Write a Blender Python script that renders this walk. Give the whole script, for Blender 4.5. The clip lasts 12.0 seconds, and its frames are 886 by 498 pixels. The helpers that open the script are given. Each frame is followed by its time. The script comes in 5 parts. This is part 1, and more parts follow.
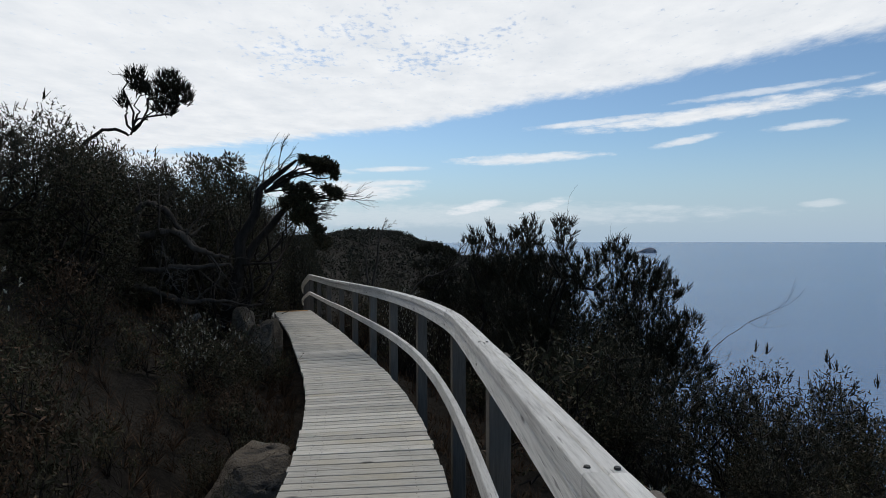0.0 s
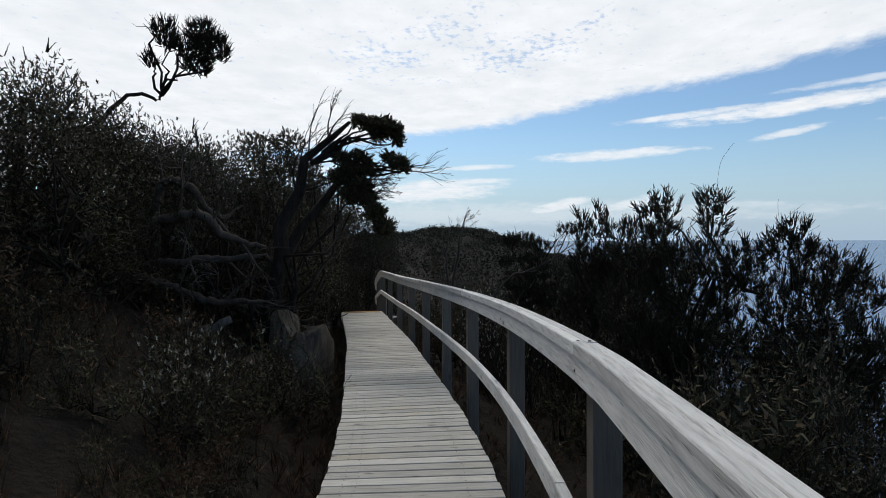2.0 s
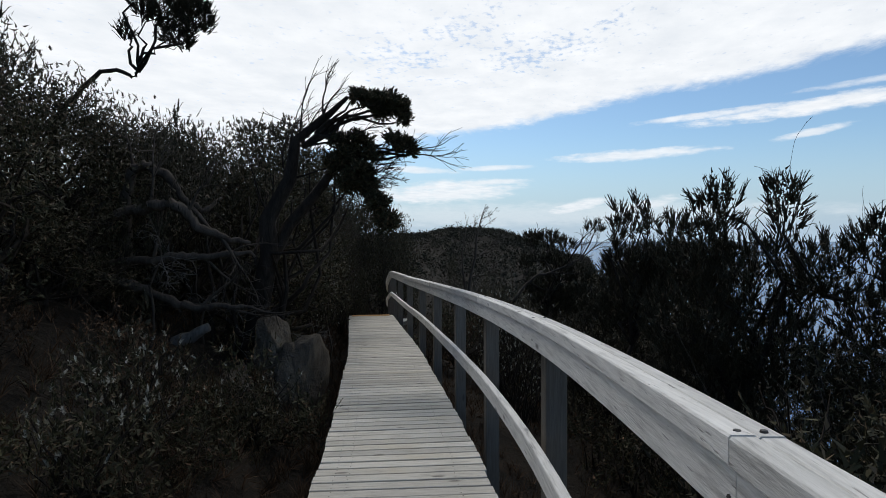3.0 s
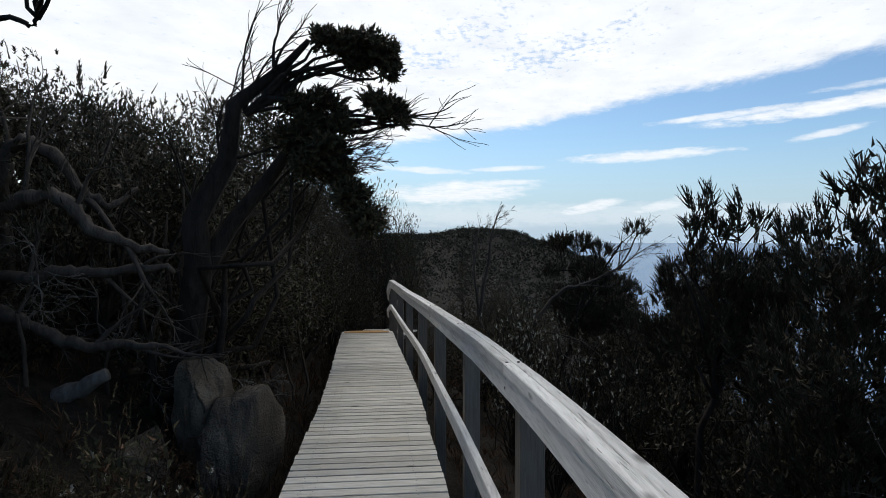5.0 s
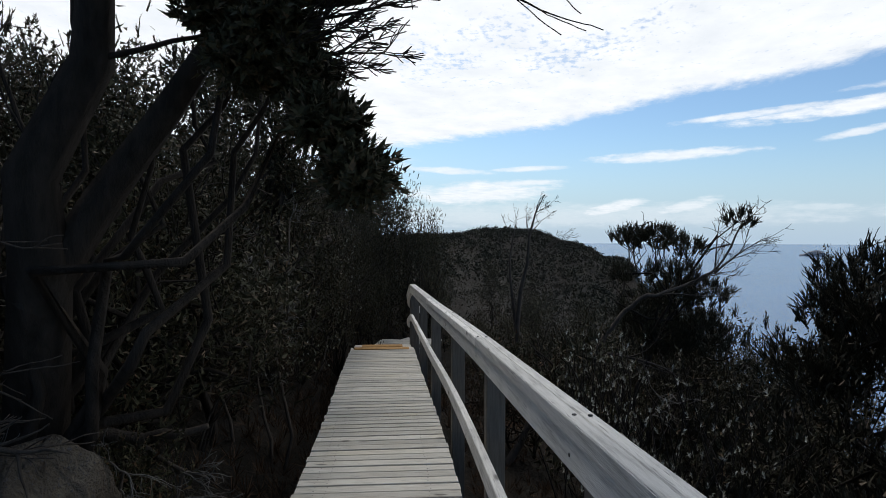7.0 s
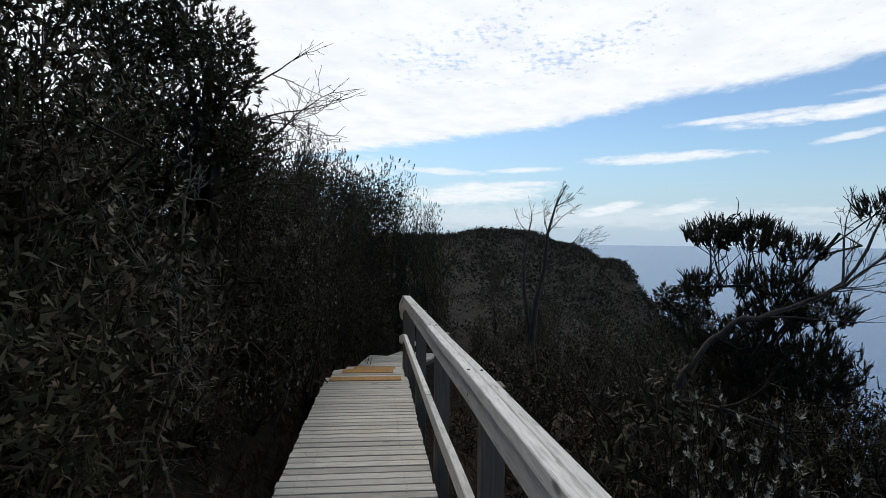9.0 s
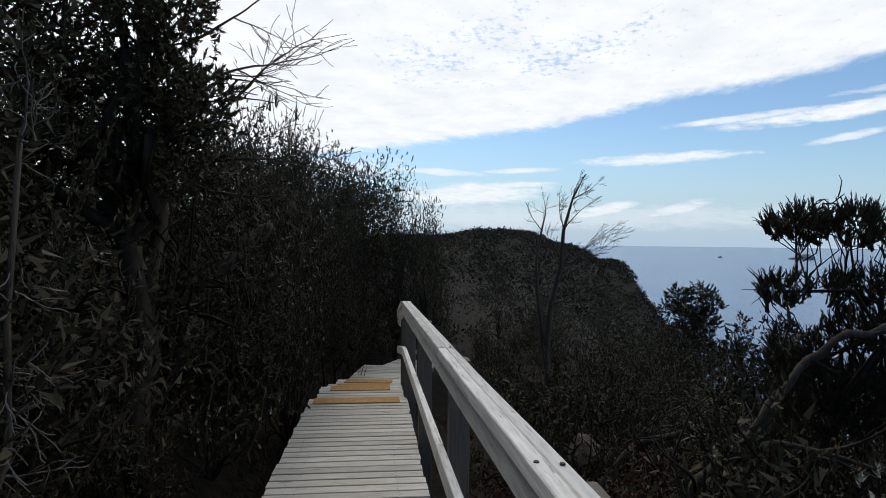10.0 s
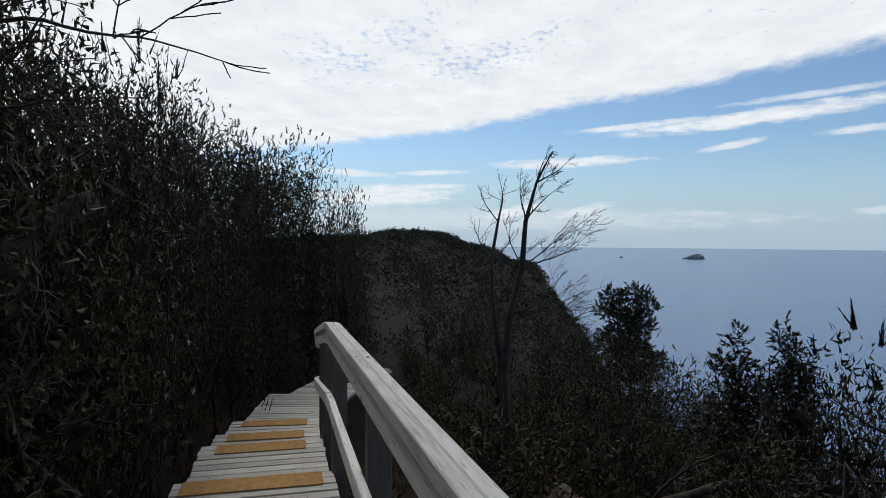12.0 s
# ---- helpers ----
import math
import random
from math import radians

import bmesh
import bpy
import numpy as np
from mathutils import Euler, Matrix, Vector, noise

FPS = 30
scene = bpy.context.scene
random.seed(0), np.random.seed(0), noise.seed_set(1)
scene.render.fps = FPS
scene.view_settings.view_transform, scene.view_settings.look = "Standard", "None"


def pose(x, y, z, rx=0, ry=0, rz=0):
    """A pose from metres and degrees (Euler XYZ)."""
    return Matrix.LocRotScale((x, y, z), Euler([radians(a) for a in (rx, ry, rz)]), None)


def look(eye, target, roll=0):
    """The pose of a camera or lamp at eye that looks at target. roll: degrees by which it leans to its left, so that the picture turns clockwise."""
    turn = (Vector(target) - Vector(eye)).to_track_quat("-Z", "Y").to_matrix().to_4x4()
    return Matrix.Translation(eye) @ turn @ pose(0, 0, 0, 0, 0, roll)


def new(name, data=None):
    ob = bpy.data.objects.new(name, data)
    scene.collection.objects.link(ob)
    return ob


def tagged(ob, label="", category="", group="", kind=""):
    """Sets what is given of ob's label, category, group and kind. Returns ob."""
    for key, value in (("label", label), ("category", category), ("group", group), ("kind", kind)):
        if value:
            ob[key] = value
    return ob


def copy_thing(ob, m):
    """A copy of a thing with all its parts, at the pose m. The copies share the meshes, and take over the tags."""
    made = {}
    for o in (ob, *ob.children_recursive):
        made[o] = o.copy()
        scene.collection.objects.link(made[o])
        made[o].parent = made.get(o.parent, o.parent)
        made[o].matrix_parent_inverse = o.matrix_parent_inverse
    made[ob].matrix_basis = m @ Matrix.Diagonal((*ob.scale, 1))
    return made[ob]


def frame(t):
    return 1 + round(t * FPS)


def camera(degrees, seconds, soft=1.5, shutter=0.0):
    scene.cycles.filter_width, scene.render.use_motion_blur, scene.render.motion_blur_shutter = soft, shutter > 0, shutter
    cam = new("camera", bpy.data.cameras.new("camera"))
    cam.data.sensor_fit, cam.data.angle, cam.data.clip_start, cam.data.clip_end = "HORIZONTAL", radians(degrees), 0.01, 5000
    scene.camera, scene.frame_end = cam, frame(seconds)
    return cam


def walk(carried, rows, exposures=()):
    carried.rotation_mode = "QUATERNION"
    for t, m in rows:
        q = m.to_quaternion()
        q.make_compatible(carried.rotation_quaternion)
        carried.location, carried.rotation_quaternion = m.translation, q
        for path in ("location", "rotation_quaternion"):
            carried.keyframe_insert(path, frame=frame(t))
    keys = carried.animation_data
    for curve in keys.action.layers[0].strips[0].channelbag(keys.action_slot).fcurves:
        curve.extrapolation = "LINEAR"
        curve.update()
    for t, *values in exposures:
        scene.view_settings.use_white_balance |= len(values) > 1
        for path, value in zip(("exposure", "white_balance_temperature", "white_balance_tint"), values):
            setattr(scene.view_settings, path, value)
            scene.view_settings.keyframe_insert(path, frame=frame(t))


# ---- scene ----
cam = camera(71.2, 12.0, soft=0.9)
PATH = [
    (0, (1.377, -0.478, 2.003), (1.318, 1.521, 1.965), -0.2),
    (0.5, (1.284, 0.029, 1.928), (1.065, 2.016, 1.889), -0.4),
    (1, (1.236, 0.613, 1.88), (0.996, 2.598, 1.84), -0.3),
    (1.5, (1.212, 1.222, 1.869), (0.894, 3.196, 1.827), -0.4),
    (2, (1.166, 1.893, 1.821), (0.835, 3.865, 1.779), -0.3),
    (2.5, (1.137, 2.441, 1.814), (0.811, 4.414, 1.773), -0.3),
    (3, (1.019, 3.013, 1.758), (0.633, 4.975, 1.718), -0.2),
    (5, (0.678, 5.036, 1.81), (0.255, 6.991, 1.772), -0.0),
    (5.5, (0.478, 5.574, 1.795), (0.017, 7.52, 1.757), 0.2),
    (6, (0.356, 6.147, 1.774), (-0.106, 8.093, 1.737), 0.1),
    (6.5, (0.168, 6.69, 1.75), (-0.329, 8.627, 1.713), 0.1),
    (7, (0.018, 7.239, 1.712), (-0.473, 9.177, 1.675), 0.1),
    (9, (-0.629, 9.362, 1.672), (-1.103, 11.305, 1.637), 0.5),
    (9.5, (-0.809, 9.974, 1.636), (-1.276, 11.918, 1.602), 0.4),
    (10, (-1.007, 10.503, 1.607), (-1.471, 12.448, 1.574), 0.5),
    (10.5, (-1.186, 11.051, 1.575), (-1.621, 13.002, 1.545), 0.4),
    (11, (-1.438, 11.564, 1.553), (-1.855, 13.52, 1.523), 0.6),
    (11.5, (-1.603, 12.078, 1.524), (-1.867, 14.061, 1.496), 0.7),
    (12, (-1.727, 12.559, 1.505), (-1.912, 14.55, 1.479), 0.4),
]
# the lens opens a little as the darker bank fills the view
walk(cam, [(t, look(eye, target, roll)) for t, eye, target, roll in PATH],
     exposures=[(0, -0.13), (1.5, -0.06), (3, 0.0), (5.5, 0.10), (9.5, 0.06), (11, 0.02), (12, -0.08)])

# ---- light: thin high cloud over sea and hillside, sun ahead and to the left behind the cloud ----
SUN_EL, SUN_AZ = 52.0, -38.0   # degrees; azimuth from +y towards +x

sun_data = bpy.data.lights.new("sun", "SUN")
sun_data.energy, sun_data.angle, sun_data.color = 0.9, radians(14), (1.0, 0.95, 0.88)
sun = new("sun", sun_data)
sun_from = Vector((math.sin(radians(SUN_AZ)) * math.cos(radians(SUN_EL)), math.cos(radians(SUN_AZ)) * math.cos(radians(SUN_EL)), math.sin(radians(SUN_EL))))
sun.matrix_world = look(sun_from * 50, (0, 0, 0))

world = bpy.data.worlds.new("sky")
scene.world = world
world.use_nodes = True


class Nodes:
    """Short hand for node trees."""

    def __init__(self, tree):
        self.tree = tree
        tree.nodes.clear()

    def add(self, kind, **props):
        n = self.tree.nodes.new(kind)
        for k, v in props.items():
            if k == "operation":
                n.operation = v
            elif k == "blend":
                n.data_type, n.blend_type = "RGBA", v
        return n

    def link(self, a, b):
        self.tree.links.new(a, b)

    def put(self, socket, v):
        if isinstance(v, bpy.types.NodeSocket):
            self.link(v, socket)
        else:
            socket.default_value = v

    def math(self, op, a, b=0.0, c=0.0, clamp=False):
        n = self.add("ShaderNodeMath", operation=op)
        n.use_clamp = clamp
        for s, v in zip(n.inputs, (a, b, c)):
            self.put(s, v)
        return n.outputs[0]

    def mix(self, f, a, b, blend="MIX"):
        n = self.add("ShaderNodeMix", blend=blend)
        self.put(n.inputs[0], f)
        self.put(n.inputs[6], a)
        self.put(n.inputs[7], b)
        return n.outputs[2]

    def noise(self, vec, scale, detail=4.0, rough=0.55, stretch=None):
        if stretch:
            m = self.add("ShaderNodeMapping")
            self.put(m.inputs[0], vec)
            m.inputs["Scale"].default_value = stretch
            vec = m.outputs[0]
        n = self.add("ShaderNodeTexNoise")
        self.put(n.inputs["Vector"], vec)
        n.inputs["Scale"].default_value, n.inputs["Detail"].default_value, n.inputs["Roughness"].default_value = scale, detail, rough
        return n.outputs[0]

    def ramp(self, f, stops):
        n = self.add("ShaderNodeValToRGB")
        self.put(n.inputs[0], f)
        e = n.color_ramp.elements
        while len(e) < len(stops):
            e.new(0.5)
        for el, (p, c) in zip(e, stops):
            el.position = p
            el.color = (*c, 1) if len(c) == 3 else c
        return n.outputs[0]

    def step(self, v, lo, hi):
        n = self.add("ShaderNodeMapRange")
        n.interpolation_type = "SMOOTHSTEP"
        self.put(n.inputs[0], v)
        n.inputs[1].default_value, n.inputs[2].default_value = lo, hi
        return n.outputs[0]


def build_sky():
    g = Nodes(world.node_tree)
    out = g.add("ShaderNodeOutputWorld")
    back = g.add("ShaderNodeBackground")
    g.link(back.outputs[0], out.inputs[0])
    sky = g.add("ShaderNodeTexSky")
    sky.sky_type, sky.sun_disc = "NISHITA", False
    sky.sun_elevation, sky.sun_rotation = radians(SUN_EL), radians(SUN_AZ)
    sky.air_density, sky.dust_density, sky.ozone_density, sky.altitude = 1.0, 0.6, 2.0, 60
    tc = g.add("ShaderNodeTexCoord")
    sep = g.add("ShaderNodeSeparateXYZ")
    g.link(tc.outputs["Generated"], sep.inputs[0])
    x, y, z = sep.outputs
    zz = g.math("MAXIMUM", z, 0.02)
    u, v = g.math("DIVIDE", x, zz), g.math("DIVIDE", y, zz)
    plane = g.add("ShaderNodeCombineXYZ")
    g.link(u, plane.inputs[0]), g.link(v, plane.inputs[1])
    p = plane.outputs[0]
    az = g.math("ARCTAN2", x, y)
    flat = g.add("ShaderNodeCombineXYZ")
    g.link(az, flat.inputs[0]), g.link(z, flat.inputs[1])
    q = flat.outputs[0]
    # the great cloud sheet overhead, with a straight soft edge out over the sea
    bend = g.math("ADD", g.math("MAXIMUM", u, -0.6), g.math("MULTIPLY", g.math("MINIMUM", g.math("ADD", u, 0.6), 0.0), 0.42))
    edge = g.math("SUBTRACT", g.math("SUBTRACT", 5.32, v), bend)
    wob = g.math("MULTIPLY", g.math("SUBTRACT", g.noise(p, 1.3, 6.0, 0.6, (1.0, 0.6, 1)), 0.5), 1.05)
    feather = g.math("MULTIPLY", g.math("SUBTRACT", g.noise(p, 7.0, 6.0, 0.65, (1.0, 0.5, 1)), 0.5), 0.7)
    sheet = g.step(g.math("ADD", g.math("ADD", edge, wob), feather), -0.12, 0.45)
    # unseen edge added to cut fill light: sheet ends just behind zenith, clear beyond
    sheet = g.math("MULTIPLY", sheet, g.step(g.math("ADD", v, g.math("MULTIPLY", wob, 0.3)), -0.35, 0.25))
    sheet = g.math("MULTIPLY", sheet, g.step(z, 0.0, 0.06))
    # ripples and small gaps in the sheet
    cells = g.noise(p, 23.0, 3.0, 0.6, (1.0, 0.6, 1))
    gate = g.noise(p, 0.85, 2.0, 0.5)
    du, dv = g.math("SUBTRACT", g.math("ADD", u, g.math("MULTIPLY", v, 0.35)), 0.72), g.math("SUBTRACT", v, 3.35)
    spot = g.math("ADD", g.math("MULTIPLY", g.math("MULTIPLY", du, du), 2.2), g.math("MULTIPLY", g.math("MULTIPLY", dv, dv), 2.6))
    spot = g.math("MULTIPLY", g.math("SUBTRACT", 1.0, g.step(spot, 0.0, 2.2)), g.step(g.noise(p, 2.4, 3.0, 0.6, (1.0, 0.8, 1)), 0.38, 0.62))
    open_ = g.math("ADD", g.math("MULTIPLY", spot, 0.21), g.math("MULTIPLY", g.step(gate, 0.55, 0.8), 0.06))
    gaps = g.step(g.math("ADD", cells, open_), 0.60, 0.86)
    sheet = g.math("MULTIPLY", sheet, g.math("SUBTRACT", 1.0, g.math("MULTIPLY", gaps, 0.62)))
    # long wisps and low puffs: azimuth, sine of elevation, half length, half height, slope, weight
    wisps = [(0.22, 0.1765, 0.12, 0.0055, 0.06, 0.85), (0.37, 0.178, 0.20, 0.012, 0.07, 1.0), (0.345, 0.142, 0.05, 0.006, 0.15, 0.8), (0.50, 0.152, 0.05, 0.006, 0.05, 0.7),
             (0.45, 0.203, 0.13, 0.005, 0.05, 0.6), (0.66, 0.195, 0.12, 0.012, 0.06, 0.9), (0.10, 0.124, 0.125, 0.009, 0.03, 0.85), (-0.235, 0.107, 0.07, 0.006, -0.05, 0.75),
             (-0.11, 0.109, 0.065, 0.0045, 0.03, 0.75), (-0.19, 0.072, 0.125, 0.020, 0.05, 0.9), (-0.12, 0.086, 0.07, 0.006, 0.05, 0.8), (0.02, 0.047, 0.055, 0.010, 0.2, 0.85),
             (0.125, 0.047, 0.05, 0.010, 0.25, 0.7), (0.30, 0.043, 0.05, 0.006, 0.0, 0.35), (0.52, 0.045, 0.03, 0.006, 0.05, 0.4), (-0.55, 0.10, 0.25, 0.03, 0.05, 0.9),
             (1.0, 0.12, 0.3, 0.02, 0.05, 0.6), (-0.05, 0.035, 0.5, 0.02, 0.0, 0.35)]
    rag = g.noise(q, 22.0, 7.0, 0.62, (1.0, 4.5, 1))
    rag2 = g.noise(q, 60.0, 5.0, 0.6, (1.0, 2.2, 1))
    ragged = g.math("ADD", g.math("MULTIPLY", rag, 1.0), g.math("MULTIPLY", rag2, 0.35))
    total = None
    for a, e, la, le, slope, w in wisps:
        da = g.math("SUBTRACT", az, a)
        de = g.math("SUBTRACT", g.math("SUBTRACT", z, e), g.math("MULTIPLY", da, slope))
        ra, re = g.math("DIVIDE", da, la), g.math("DIVIDE", de, le)
        r = g.math("ADD", g.math("MULTIPLY", ra, ra), g.math("MULTIPLY", re, re))
        m = g.math("MULTIPLY", g.step(g.math("SUBTRACT", g.math("ADD", ragged, 0.28), g.math("MULTIPLY", r, 0.42)), 0.42, 0.98), w)
        total = m if total is None else g.math("MAXIMUM", total, m)
    cover = g.math("MAXIMUM", sheet, total)
    tone = g.noise(p, 3.2, 6.0, 0.6, (1, 0.7, 1))
    white = g.ramp(tone, [(0.25, (0.80, 0.83, 0.87)), (0.7, (0.985, 0.99, 1.0))])
    bright = g.mix(1.0, white, (9.9, 10.1, 10.3, 1), "MULTIPLY")
    haze = g.step(z, 0.16, -0.01)
    base = g.mix(g.math("MULTIPLY", haze, 0.85), g.mix(1.0, sky.outputs[0], (0.92, 1.07, 1.17, 1), "MULTIPLY"), (4.3, 5.7, 7.3, 1))
    g.link(g.mix(cover, base, bright), back.inputs[0])
    back.inputs[1].default_value = 0.1


build_sky()


# ---- materials ----
def material(name, maker):
    m = bpy.data.materials.new(name)
    m.use_nodes = True
    g = Nodes(m.node_tree)
    out = g.add("ShaderNodeOutputMaterial")
    b = g.add("ShaderNodeBsdfPrincipled")
    g.link(b.outputs[0], out.inputs[0])
    maker(g, b)
    return m


def bump(g, b, height, strength, dist):
    n = g.add("ShaderNodeBump")
    n.inputs["Strength"].default_value, n.inputs["Distance"].default_value = strength, dist
    g.put(n.inputs["Height"], height)
    g.link(n.outputs[0], b.inputs["Normal"])


def wood_maker(lo, mid, hi, along, rough=0.8, island=False, stain=True):
    """Weathered timber: grain along one local axis, stains, checks; each board its own tone."""
    def maker(g, b):
        tc = g.add("ShaderNodeTexCoord")
        info = g.add("ShaderNodeObjectInfo")
        rnd = info.outputs["Random"]
        off = g.add("ShaderNodeVectorMath", operation="ADD")
        g.link(tc.outputs["Object"], off.inputs[0])
        comb = g.add("ShaderNodeCombineXYZ")
        g.link(g.math("MULTIPLY", rnd, 37.0), comb.inputs[0])
        g.link(g.math("MULTIPLY", rnd, 91.0), comb.inputs[1])
        g.link(comb.outputs[0], off.inputs[1])
        v = off.outputs[0]
        st = [28.0, 28.0, 28.0]
        st[along] = 1.6
        grain = g.noise(v, 3.0, 6.0, 0.65, tuple(st))
        fine = g.noise(v, 11.0, 3.0, 0.6, tuple(st))
        patch = g.noise(v, 2.2, 4.0, 0.6)
        f = g.math("ADD", g.math("MULTIPLY", grain, 0.75), g.math("MULTIPLY", patch, 0.3))
        c = g.ramp(f, [(0.30, lo), (0.5, mid), (0.72, hi)])
        tone = g.math("ADD", 0.78, g.math("MULTIPLY", rnd, 0.42))
        tint = g.add("ShaderNodeCombineColor")
        for i, k in enumerate((1.0, 0.985, 0.95)):
            g.link(g.math("MULTIPLY", tone, k), tint.inputs[i])
        c = g.mix(1.0, c, tint.outputs[0], "MULTIPLY")
        if stain:
            worn = g.step(g.noise(v, 1.1, 3.0, 0.5), 0.52, 0.72)
            c = g.mix(g.math("MULTIPLY", worn, 0.5), c, (0.44, 0.37, 0.25, 1))
            green = g.step(g.noise(v, 3.3, 5.0, 0.6), 0.60, 0.75)
            c = g.mix(g.math("MULTIPLY", green, 0.3), c, (0.22, 0.27, 0.22, 1))
        knots = g.add("ShaderNodeTexVoronoi")
        m = g.add("ShaderNodeMapping")
        g.link(v, m.inputs[0])
        ks = [9.0, 9.0, 9.0]
        ks[along] = 3.0
        m.inputs["Scale"].default_value = ks
        g.link(m.outputs[0], knots.inputs["Vector"])
        knots.inputs["Scale"].default_value = 0.8
        dark = g.math("SUBTRACT", 1.0, g.step(knots.outputs["Distance"], 0.05, 0.13))
        c = g.mix(g.math("MULTIPLY", dark, 0.75), c, (0.07, 0.06, 0.05, 1))
        crack = g.step(g.noise(v, 5.0, 2.0, 0.5, tuple(st)), 0.66, 0.72)
        c = g.mix(g.math("MULTIPLY", crack, 0.55), c, (0.10, 0.09, 0.08, 1))
        g.link(c, b.inputs["Base Color"])
        b.inputs["Roughness"].default_value = rough
        b.inputs["Specular IOR Level"].default_value = 0.2
        h = g.math("SUBTRACT", g.math("ADD", fine, grain), g.math("MULTIPLY", crack, 1.2))
        bump(g, b, h, 0.55, 0.004)
    return maker


def leaf_maker(a, c2, dry=None, gloss=0.55):
    def maker(g, b):
        geo = g.add("ShaderNodeNewGeometry")
        info = g.add("ShaderNodeObjectInfo")
        r = geo.outputs["Random Per Island"]
        stops = [(0.0, a), (0.75, c2)] + ([(0.93, dry)] if dry else [])
        c = g.ramp(r, stops)
        k = g.math("ADD", 0.7, g.math("MULTIPLY", info.outputs["Random"], 0.6))
        tint = g.add("ShaderNodeCombineColor")
        for i in range(3):
            g.link(k, tint.inputs[i])
        g.link(g.mix(1.0, c, tint.outputs[0], "MULTIPLY"), b.inputs["Base Color"])
        b.inputs["Roughness"].default_value = gloss
        b.inputs["Specular IOR Level"].default_value = 0.10
    return maker


def bark_maker(lo, hi, scale=6.0):
    def maker(g, b):
        tc = g.add("ShaderNodeTexCoord")
        v = tc.outputs["Object"]
        n = g.noise(v, scale, 6.0, 0.65, (3, 3, 0.8))
        s = g.noise(v, 2.0, 3.0, 0.5)
        g.link(g.ramp(g.math("ADD", g.math("MULTIPLY", n, 0.7), g.math("MULTIPLY", s, 0.35)), [(0.35, lo), (0.7, hi)]), b.inputs["Base Color"])
        b.inputs["Roughness"].default_value = 0.95
        b.inputs["Specular IOR Level"].default_value = 0.08
        bump(g, b, n, 1.0, 0.02)
    return maker


def stone_maker(g, b):
    tc = g.add("ShaderNodeTexCoord")
    v = tc.outputs["Object"]
    big, small = g.noise(v, 2.2, 5.0, 0.6), g.noise(v, 70.0, 2.0, 0.6)
    c = g.ramp(big, [(0.3, (0.055, 0.044, 0.034)), (0.5, (0.13, 0.105, 0.077)), (0.75, (0.24, 0.198, 0.148))])
    c = g.mix(g.step(small, 0.58, 0.68), c, (0.10, 0.09, 0.085, 1))
    lich = g.step(g.noise(v, 5.0, 4.0, 0.6), 0.6, 0.7)
    c = g.mix(g.math("MULTIPLY", lich, 0.5), c, (0.17, 0.17, 0.14, 1))
    vein = g.step(g.noise(v, 3.0, 2.0, 0.5, (1, 3, 0.4)), 0.62, 0.66)
    c = g.mix(g.math("MULTIPLY", vein, 0.8), c, (0.06, 0.052, 0.045, 1))
    g.link(c, b.inputs["Base Color"])
    b.inputs["Roughness"].default_value = 0.95
    b.inputs["Specular IOR Level"].default_value = 0.15
    rough = g.noise(v, 16.0, 6.0, 0.7)
    bump(g, b, g.math("ADD", g.math("ADD", big, g.math("MULTIPLY", rough, 0.8)), g.math("MULTIPLY", small, 0.35)), 1.0, 0.06)


def ground_maker(g, b):
    tc = g.add("ShaderNodeTexCoord")
    v = tc.outputs["Object"]
    n, s = g.noise(v, 1.4, 6.0, 0.65), g.noise(v, 14.0, 5.0, 0.65)
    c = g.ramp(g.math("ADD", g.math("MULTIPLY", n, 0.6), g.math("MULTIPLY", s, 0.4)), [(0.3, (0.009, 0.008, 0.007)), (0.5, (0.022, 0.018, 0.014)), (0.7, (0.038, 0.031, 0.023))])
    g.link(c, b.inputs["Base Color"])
    b.inputs["Roughness"].default_value = 0.95
    b.inputs["Specular IOR Level"].default_value = 0.08
    bump(g, b, s, 1.0, 0.08)


def sea_maker(g, b):
    tc = g.add("ShaderNodeTexCoord")
    v = tc.outputs["Object"]
    swell = g.noise(v, 0.004, 4.0, 0.55, (1, 2.5, 1))
    g.link(g.ramp(swell, [(0.3, (0.045, 0.115, 0.25)), (0.7, (0.06, 0.145, 0.30))]), b.inputs["Base Color"])
    b.inputs["Roughness"].default_value = 0.24
    b.inputs["Specular IOR Level"].default_value = 0.28
    bump(g, b, g.noise(v, 0.35, 5.0, 0.6, (1, 2.0, 1)), 0.35, 0.6)


def plain_maker(c, rough, metal=0.0, spots=None):
    def maker(g, b):
        tc = g.add("ShaderNodeTexCoord")
        n = g.noise(tc.outputs["Object"], 18.0, 5.0, 0.65)
        d = spots or tuple(k * 0.55 for k in c)
        g.link(g.ramp(n, [(0.35, d), (0.6, c)]), b.inputs["Base Color"])
        b.inputs["Roughness"].default_value, b.inputs["Metallic"].default_value = rough, metal
        bump(g, b, g.noise(tc.outputs["Object"], 120.0, 2.0, 0.5), 0.4, 0.003)
    return maker


PLANK = material("weathered_deck_timber", wood_maker((0.28, 0.255, 0.215), (0.50, 0.47, 0.415), (0.63, 0.605, 0.56), 0))
RAIL = material("weathered_rail_timber", wood_maker((0.29, 0.275, 0.26), (0.60, 0.585, 0.56), (0.77, 0.755, 0.73), 1, stain=False))
# post timber far darker than the rail's: their shaded faces put into colour
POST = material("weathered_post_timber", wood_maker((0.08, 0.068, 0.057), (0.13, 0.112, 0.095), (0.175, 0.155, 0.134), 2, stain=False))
# the shade beneath the deck is put into this timber's dark colour
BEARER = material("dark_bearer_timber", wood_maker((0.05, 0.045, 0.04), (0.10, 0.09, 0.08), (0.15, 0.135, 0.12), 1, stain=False))
